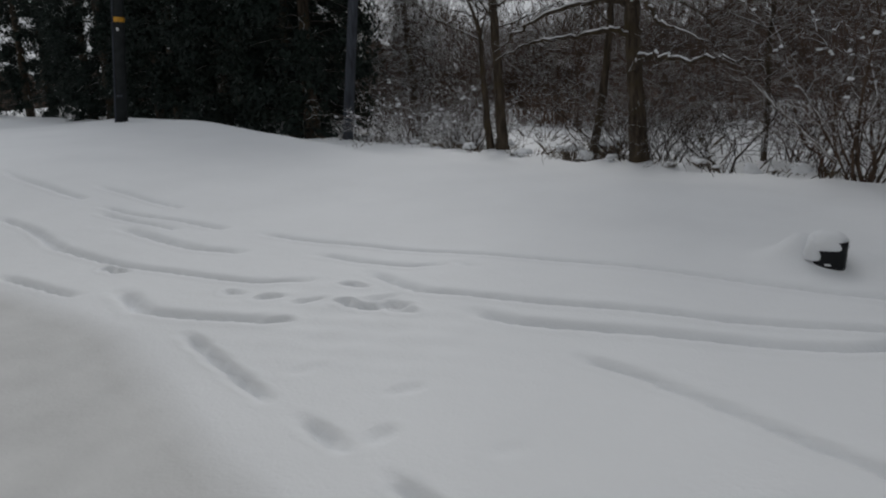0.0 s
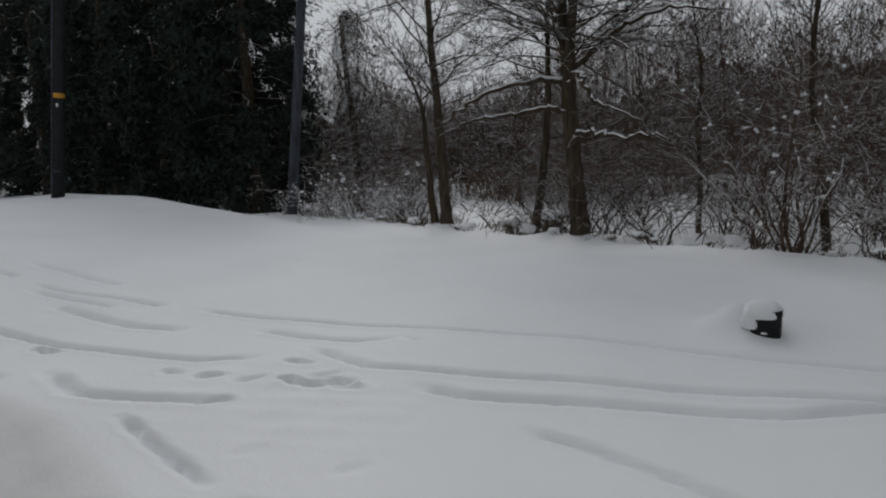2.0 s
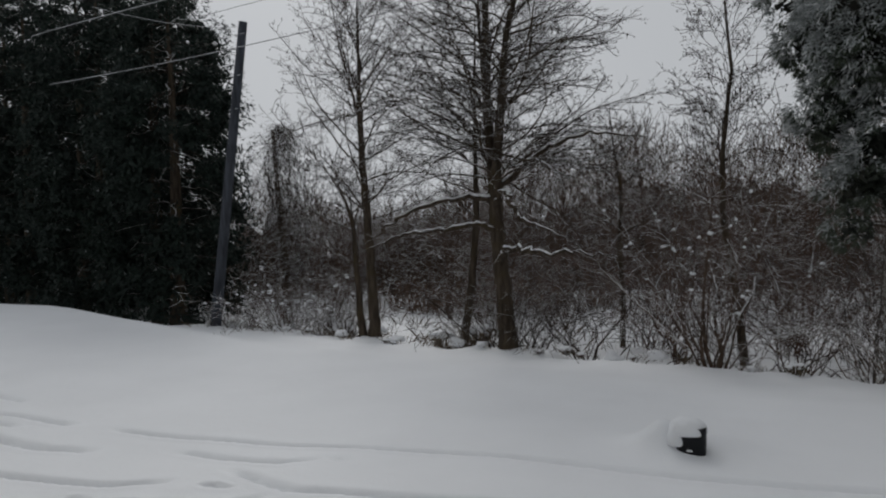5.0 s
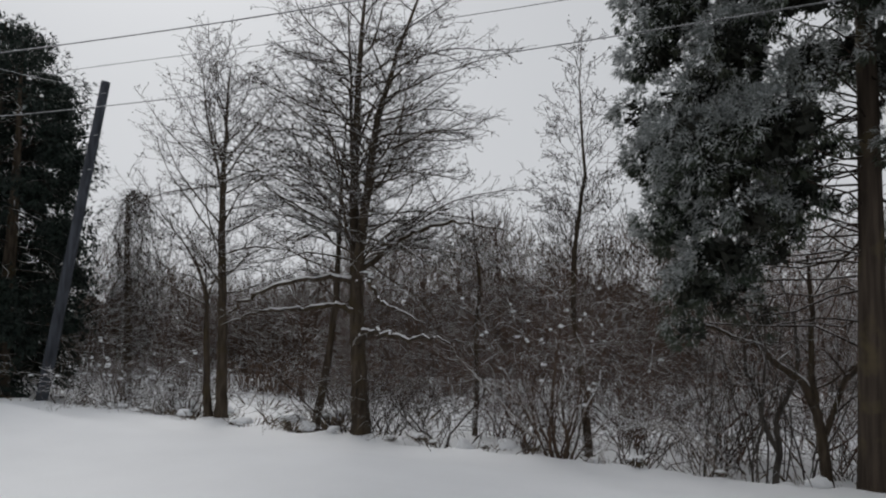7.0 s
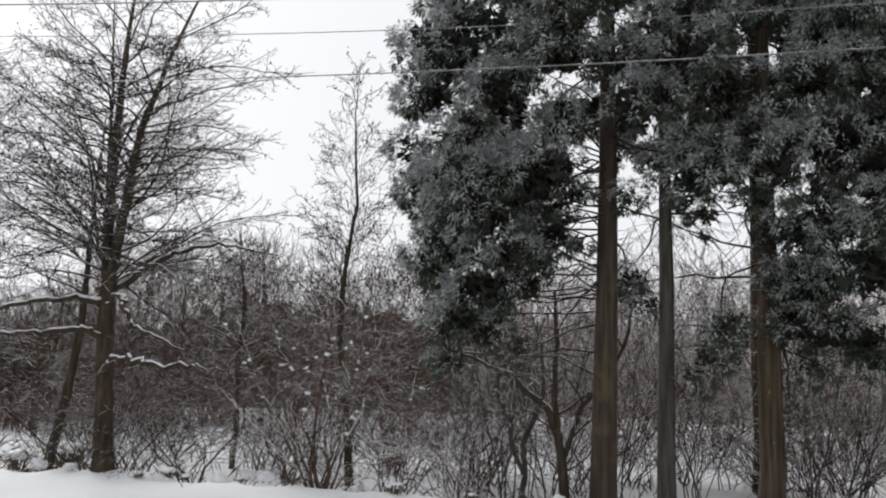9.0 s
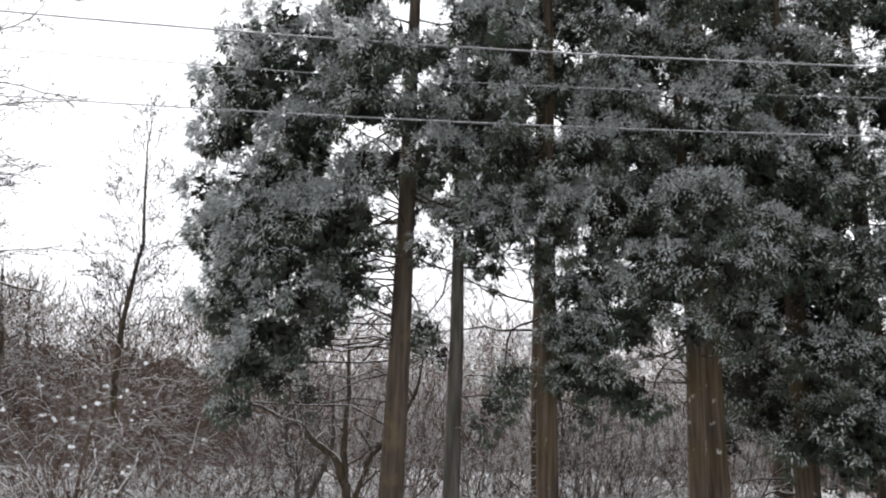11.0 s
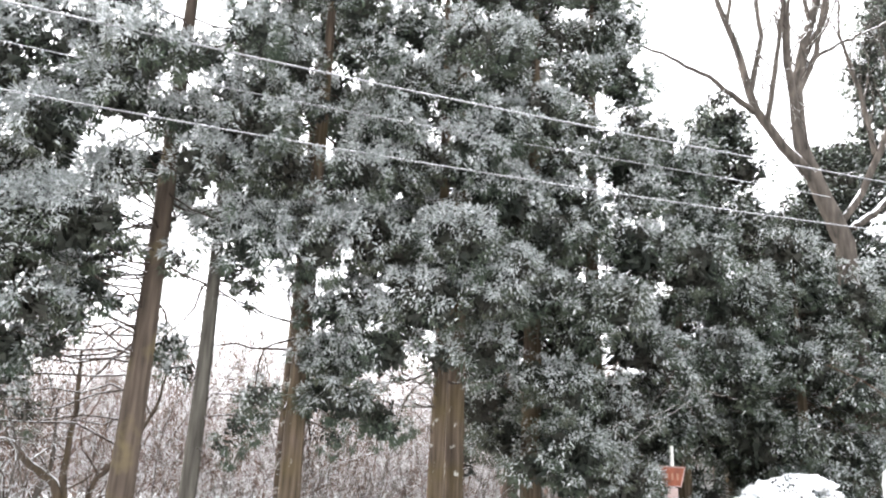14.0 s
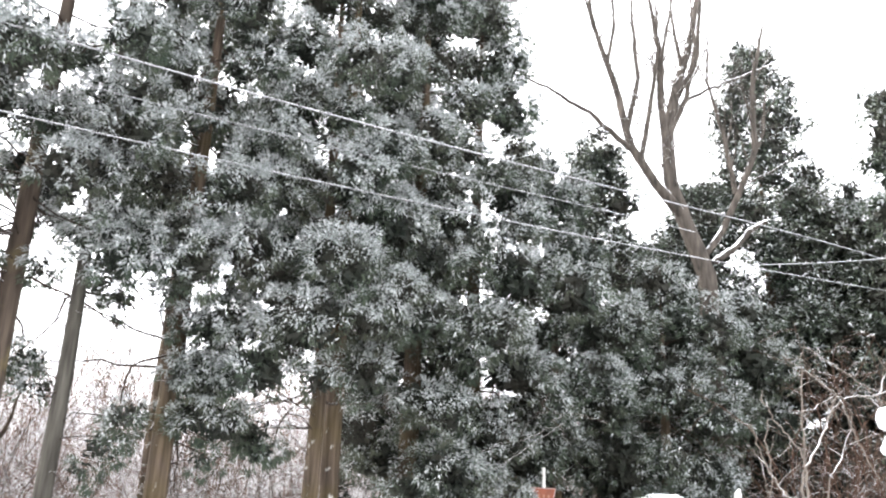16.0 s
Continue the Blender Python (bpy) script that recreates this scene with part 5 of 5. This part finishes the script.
zp = ground_height(-24.6, 9.05)
t = thing("utility_pole", -24.6, 9.05, zp - 0.2, "upright dark utility pole with a yellow marker band", "utility pole", "utility poles")
pole = part("pole", capped(rod((0, 0, 0), (0.40, 1.07, 10.5), 0.185, 0.14, 18, 6), "pole"), M_CONCRETE, t, smooth=True)
part("marker_band", capped(rod((0.122, 0.325, 3.19), (0.128, 0.340, 3.33), 0.176, 0.175, 18), "marker_band"), M_YELLOW, pole, "yellow marker band")
part("plate", box_bm(0.27, 0.20, 2.98, 0.05, 0.05, 0.10, 0.003), plain_material("white_plate", (0.75, 0.75, 0.75), 0.5), pole, "small white number plate")
part("conduit", capped(rod((0.02, -0.19, 0.1), (0.27, 0.47, 6.5), 0.025, 0.025, 8), "conduit"), M_POLE, t, "thin grey conduit")
part("bracket", box_bm(0.20, 0.0, 1.0, 0.09, 0.14, 0.08, 0.008), M_POLE, t)


def cable(name, pts, r, label, sag_n=10):
    """A hanging wire through its points, in one smooth line."""
    p = np.array(pts, dtype=float)
    u = np.linspace(0, 1, len(p))
    uu = np.linspace(0, 1, 60)
    out = np.empty((60, 3))
    for k in range(3):
        out[:, k] = np.polyval(np.polyfit(u, p[:, k], min(4, len(p) - 1)), uu)
    tb = Tubes()
    tb.add(out, np.full(60, r), 6)
    ob = place(name, tb.mesh(name), [M_WIRE])
    tagged(ob, label=label, category="cable", group="overhead wires")


cable("power_cable", [(-24.03, 11.0, 8.76), (-18.29, 11.0, 8.43), (-12.55, 11.0, 8.09), (-6.81, 11.0, 7.85), (-1.08, 11.0, 7.78), (4.66, 11.0, 7.87), (10.4, 11.0, 8.09), (16.13, 11.0, 8.35), (21.87, 11.0, 8.51)], 0.015, "thick overhead cable with snow along its top")
cable("power_cable", [(-16.12, 11.5, 7.88), (-12.31, 11.5, 7.71), (-8.49, 11.5, 7.55), (-4.67, 11.5, 7.44), (-0.86, 11.5, 7.41), (2.96, 11.5, 7.47), (6.77, 11.5, 7.6), (10.59, 11.5, 7.77), (14.41, 11.5, 7.91)], 0.008, "thin overhead cable with a line of snow along its top")
cable("power_cable", [(-23.69, 11.3, 7.27), (-17.92, 11.3, 6.93), (-12.15, 11.3, 6.71), (-6.38, 11.3, 6.61), (-0.61, 11.3, 6.63), (5.16, 11.3, 6.77), (10.93, 11.3, 7.01), (16.7, 11.3, 7.34), (22.47, 11.3, 7.71)], 0.011, "thin overhead cable with a line of snow along its top")
cable("power_cable", [(15.19, 11.13, 7.15), (16.81, 10.74, 7.39), (18.44, 10.35, 7.66), (20.06, 9.96, 7.97)], 0.009, "thin overhead cable with a line of snow along its top")
cable("power_cable", [(-17.05, 13.3, 8.15), (-18.4, 12.9, 8.35), (-20.0, 12.4, 8.75), (-22.0, 11.8, 9.4)], 0.007, "thin service wire tied to the leaning pole")

# ---------------------------------------------------------------- black container in the yard
M_BLACK = plain_material("black_plastic", (0.007, 0.008, 0.010), 0.45, 0.25)
M_SCRAP = plain_material("pale_scuff", (0.45, 0.47, 0.5), 0.7)
t = thing("bin", -2.655, 7.31, -0.06, "black plastic bin half buried in snow with a snow cap", "bin", rz=20)
bm = bmesh.new()
rings = []
for j in range(9):
    h = j / 8
    ring = []
    for i in range(32):
        a = i * 2 * math.pi / 32
        ca, sa_ = math.cos(a), math.sin(a)
        e = (abs(ca) ** 5 + abs(sa_) ** 5) ** -0.2
        dent = 1 - 0.05 * (noise.noise(Vector((ca * 3, sa_ * 3, h * 4))) + 0.6 * noise.noise(Vector((ca * 9, sa_ * 9, h * 9)))) - (0.03 if j == 0 else 0)
        ring.append(bm.verts.new((0.150 * ca * e * dent * (0.94 + 0.06 * h), 0.150 * sa_ * e * dent * (0.94 + 0.06 * h), 0.34 * h)))
    rings.append(ring)
for lo_, hi_ in zip(rings[:-1], rings[1:]):
    for i in range(32):
        bm.faces.new((lo_[i], lo_[(i + 1) % 32], hi_[(i + 1) % 32], hi_[i]))
bm.faces.new(rings[0][::-1])
bm.faces.new(rings[-1])
part("body", bm, M_BLACK, t, smooth=True)
part("scuff", box_bm(0.06, -0.151, 0.06, 0.075, 0.008, 0.022, 0.003), M_SCRAP, t, "pale scuffed patch")
lump("snow_fleck", -0.01, -0.150, 0.125, 0.034, 0.012, 0.016, 8, M_SNOW, t, 0.6, 2, "fleck of snow on its side")
lump("snow_fleck", -0.11, -0.148, 0.18, 0.03, 0.012, 0.02, 9, M_SNOW, t, 0.6, 2, "fleck of snow on its side")
lump("snow_cap", -0.02, 0.0, 0.30, 0.185, 0.185, 0.13, 3, M_SNOW, t, 0.07, 4, "rounded cap of snow")
lump("snow_drift", -0.135, -0.085, 0.21, 0.085, 0.085, 0.16, 6, M_SNOW, t, 0.12, 4, "snow clinging to the windward side")

# ---------------------------------------------------------------- lane end: sign, snowy bush, post, thorny branches
M_RED = plain_material("faded_red_sign", (0.225, 0.062, 0.030), 0.5, 0.4, 0.3, 6)
M_WHITE = plain_material("white_paint", (0.72, 0.71, 0.68), 0.5, 0.4, 0.15)
M_PINK = plain_material("pinkish_plate", (0.42, 0.32, 0.30), 0.55)
M_FADED = plain_material("faded_lettering", (0.30, 0.150, 0.095), 0.55)
t = thing("road_sign", 10.75, 12.75, -0.4, "small red tapered sign on a thin white post", "sign", rz=-40)
part("post", capped(rod((0, 0.03, 0), (0, 0.03, 2.72), 0.035, 0.035, 12), "post"), M_WHITE, t, smooth=True)
bm = bmesh.new()
front = [(-0.26, 2.32), (0.26, 2.32), (0.17, 1.92), (-0.17, 1.92)]
lo = [bm.verts.new((a, -0.02, b)) for a, b in front]
hi = [bm.verts.new((a, 0.0, b)) for a, b in front]
bm.faces.new(lo[::-1])
bm.faces.new(hi)
for i in range(4):
    bm.faces.new((lo[i], lo[(i + 1) % 4], hi[(i + 1) % 4], hi[i]))
bmesh.ops.recalc_face_normals(bm, faces=bm.faces[:])
panel = part("panel", bm, M_RED, t)
edge = Tubes()
loop = [(-0.246, 2.306), (0.246, 2.306), (0.16, 1.934), (-0.16, 1.934), (-0.246, 2.306)]
for a, b in zip(loop[:-1], loop[1:]):
    edge.add([(a[0], -0.024, a[1]), (b[0], -0.024, b[1])], (0.010, 0.010), 4)
part("border", capped(edge, "border"), M_PINK, panel, "pale border line")
for dx in (-0.12, 0.0, 0.12):
    part("bar", box_bm(dx * 0.83, -0.024, 2.12, 0.042, 0.006, 0.13, 0.001), M_FADED, panel, "pale bar of faded writing")
part("plate", box_bm(0, -0.01, 1.80, 0.20, 0.012, 0.2, 0.003), M_PINK, t, "small pale plate")

t = thing("snowy_bush", 12.75, 11.9, -0.12, "rounded evergreen bush heaped with thick snow", "shrub")
M_SNOW_LUMP = snow_material("heaped_snow", 0.6)
for i, (a, b, c, s) in enumerate(((0, 0, 1.55, 0.75), (0.75, 0.1, 1.75, 0.6), (-0.65, 0.1, 1.35, 0.5), (0.4, -0.5, 1.35, 0.5), (1.3, 0.2, 1.5, 0.5), (-0.2, -0.6, 1.15, 0.45))):
    lump("snow_cap", a, b, c, s, s * 0.8, s * 0.42, 11 + i, M_SNOW_LUMP, t, 0.35, 4)
rb = np.random.default_rng(21)
bc = rb.normal(0, 1, (40, 3)) * np.array([0.55, 0.4, 0.35]) + np.array([0.25, -0.1, 1.25])
v, f, white = tufts(rb, bc, np.full(40, 0.35), np.tile([0, -1.0, 0], (40, 1)), 40, 0.14, 0.4)
place("foliage", mesh_of("foliage", v, [(f, white)], False), [M_LEAF_DARK, M_LEAF_FROST, M_LEAF_DARK], t)

t = thing("marker_post", 13.2, 9.9, -0.4, "white roadside post with a rounded snowy top", "post", rz=-50)
tb = Tubes()
tb.add([(0, 0, 0), (0, 0, 1.0), (0, 0, 2.2), (0.01, 0, 2.38), (0.05, 0, 2.46)], (0.075, 0.075, 0.075, 0.06, 0.02), 14)
part("shaft", capped(tb, "shaft"), M_WHITE, t, smooth=True)
part("reflector", box_bm(0.05, -0.06, 2.1, 0.07, 0.03, 0.12, 0.008), plain_material("rusty_reflector", (0.35, 0.12, 0.06), 0.5), t, "rusty reddish reflector")

t = thing("thorn_bush", 10.1, 6.0, -0.1, "straggling thorny shrub with zigzag snow-lined branches", "shrub")
rb = np.random.default_rng(43)
M_THORN = bark_material("thorn_bark", (0.095, 0.082, 0.072), (0.23, 0.20, 0.175), 14, 0.46, 0.95)
tb = Tubes()
for r0, r1, pts in (
    (0.014, 0.006, [(0.1, 0.05, -0.1), (-1.02, 0.0, 2.03), (-1.36, -0.08, 2.21), (-1.69, -0.15, 2.41), (-1.93, -0.22, 2.6), (-2.17, -0.3, 2.93)]),
    (0.017, 0.009, [(0.25, 0.2, -0.1), (-0.42, 0.2, 2.03), (-0.36, 0.2, 2.54), (-0.35, 0.2, 3.0), (-0.33, 0.2, 3.47), (-0.26, 0.2, 3.78)]),
    (0.017, 0.006, [(0.2, 0.0, -0.1), (-0.84, 0.0, 2.16), (-0.72, -0.03, 2.53), (-0.38, -0.06, 2.86), (-0.14, -0.09, 3.2), (-0.05, -0.11, 3.44), (-0.39, -0.14, 3.57), (-0.81, -0.17, 3.69), (-1.32, -0.2, 3.83)]),
    (0.011, 0.006, [(-0.13, -0.1, 3.23), (0.02, -0.14, 3.38), (0.05, -0.18, 3.14), (0.26, -0.22, 2.76), (0.53, -0.26, 2.39), (0.66, -0.3, 2.2)]),
    (0.010, 0.006, [(1.13, -0.1, 3.43), (1.01, -0.1, 3.49), (0.78, -0.1, 3.61), (0.31, -0.1, 3.78), (-0.26, -0.1, 3.93), (-0.65, -0.1, 4.02)]),
    (0.009, 0.006, [(-0.06, -0.12, 3.42), (0.47, -0.11, 3.46), (1.14, -0.11, 3.56), (1.73, -0.1, 3.66)]),
    (0.010, 0.006, [(-0.44, 0.15, 2.52), (-0.6, 0.1, 2.69), (-0.97, 0.05, 2.89), (-1.29, 0.0, 3.03), (-1.54, -0.05, 3.25), (-1.64, -0.1, 3.37)]),
    (0.007, 0.005, [(-0.69, 0.1, 3.18), (-0.57, 0.0, 3.19), (-0.12, -0.1, 3.4)]),
    (0.014, 0.006, [(0.9, 0.0, -0.1), (1.53, 0.0, 2.07), (1.47, -0.02, 2.54), (1.29, -0.04, 3.09), (1.11, -0.06, 3.5), (1.29, -0.08, 3.81), (1.58, -0.1, 4.21)]),
    (0.011, 0.005, [(0.45, 0.4, -0.1), (0.5, 0.5, 2.03), (0.58, 0.47, 2.37), (0.9, 0.45, 2.66), (1.21, 0.43, 3.1), (1.17, 0.4, 3.46)]),
    (0.011, 0.005, [(-0.1, 0.5, -0.1), (-0.61, 0.6, 2.01), (-0.56, 0.57, 2.33), (-0.71, 0.53, 2.78), (-0.66, 0.5, 3.12)]),
):
    pts = np.array(pts)
    u, uu = np.linspace(0, 1, len(pts)), np.linspace(0, 1, 4 * len(pts))
    line = np.column_stack([np.interp(uu, u, pts[:, k]) for k in range(3)])
    line[1:-1] += rb.normal(0, 0.012, line[1:-1].shape)
    cane = Tubes()
    cane.add(line, np.linspace(r0, r1, len(line)), 7)
    place("cane", cane.mesh("cane"), [M_THORN], t)
    twigs(rb, tb, line, float(np.linalg.norm(np.diff(line, axis=0), axis=1).sum()), 0.011, 1.1, 2, 1.0, 0.1, 0.15, 64)
tagged(place("twig_tangle", tb.mesh("twig_tangle"), [M_THORN], t), kind="stuff")
lump("snow_clod", 0.10, -0.75, 3.05, 0.17, 0.17, 0.22, 31, M_SNOW_LUMP, t, 0.4, 3, "clod of snow")
lump("snow_clod", 0.08, -0.72, 2.72, 0.14, 0.14, 0.16, 32, M_SNOW_LUMP, t, 0.4, 3, "clod of snow")
bowed("snowy_branch", "low side branch dusted with snow under the cedars", [
    [(12.84, 13.0, 3.38), (11.81, 12.8, 3.47), (10.84, 12.6, 3.44), (10.19, 12.4, 3.41)],
    [(11.51, 12.8, 3.45), (10.86, 12.63, 3.29), (11.0, 12.47, 3.14), (11.03, 12.3, 2.83)],
    [(10.77, 12.6, 3.44), (10.45, 12.47, 3.61), (10.61, 12.33, 3.88), (10.84, 12.2, 4.37)],
    [(11.36, 12.8, 3.27), (10.77, 12.6, 3.02), (9.81, 12.4, 2.57), (9.04, 12.2, 2.21)],
    [(11.01, 12.8, 3.15), (10.09, 12.6, 2.83), (9.3, 12.4, 2.74), (8.91, 12.2, 2.58)]], 0.010, 303, M_SNOWY_TWIG)
# brown thicket on the lane's far side
B1 = shrub("shrub", 301, 4.2, 2.2, 16, "dense brown bare shrub on the lane's far side", M_RED_TWIG, fine=7)
sow(B1, [(18.6, 11.6), (20.0, 11.9), (21.6, 11.2), (20.5, 10.0), (22.4, 9.6), (19.4, 10.6), (23.4, 12.2), (21.0, 12.9)], 8, lo=1.45, hi=1.85)

# ---------------------------------------------------------------- verge: capped weeds and clods of snow
rv = np.random.default_rng(64)


def weed_clump(x, y, size, seed):
    """Withered leaves that hold a cap of snow."""
    rng = np.random.default_rng(seed)
    t = thing("weed_clump", x, y, ground_height(x, y) - 0.02, "withered weed clump bowed under a cap of snow on the verge", "weed", "verge weeds")
    vs = []
    for _ in range(46):
        a = rng.random() * 6.283
        o = np.array([math.cos(a), math.sin(a), 0.0])
        w = np.array([-o[1], o[0], 0.0]) * size * (0.05 + 0.05 * rng.random())
        p = o * size * 0.25 * rng.random()
        q = o * size * (0.5 + 0.6 * rng.random()) + np.array([0, 0, size * (0.3 + 0.7 * rng.random())])
        e = q + o * size * 0.4 - np.array([0, 0, size * 0.45 * rng.random()])
        vs.append([p, q - w, e, q + w])
    v = np.array(vs).reshape(-1, 3)
    tagged(place("leaf_tuft", mesh_of("leaf_tuft", v, [(np.arange(len(v)).reshape(-1, 4), 0)], False), [M_WEED], t), kind="stuff")
    lump("snow_cap", 0, 0, size * 0.75, size * 0.8, size * 0.7, size * 0.35, seed, M_SNOW, t, 0.5, 3, "ragged cap of snow")


for x, y, size, seed in ((-6.95, 12.75, 0.16, 1), (-7.6, 12.8, 0.12, 2), (-6.6, 12.65, 0.10, 3), (-2.9, 12.6, 0.18, 4), (-11.6, 12.85, 0.10, 5), (-14.2, 12.9, 0.12, 6), (-5.6, 12.7, 0.09, 7), (-1.6, 12.55, 0.10, 8), (-14.7, 14.5, 0.42, 9), (-13.8, 14.9, 0.36, 10), (-11.4, 14.7, 0.40, 11), (-10.8, 15.3, 0.5, 12), (-15.6, 15.2, 0.5, 13)):
    weed_clump(x, y, size, seed)
for i in range(12):
    x = -17 + 19 * (i + rv.random()) / 12
    y = 12.85 + 0.25 * rv.random()
    t = thing("snow_clod", x, y, ground_height(x, y), "small clod of snow on the verge's broken edge", "snow", "verge clods")
    lump("clod", 0, 0, 0.02, 0.09 + 0.14 * rv.random(), 0.08 + 0.08 * rv.random(), 0.07 + 0.06 * rv.random(), 80 + i, M_SNOW, t, 0.45, 3)
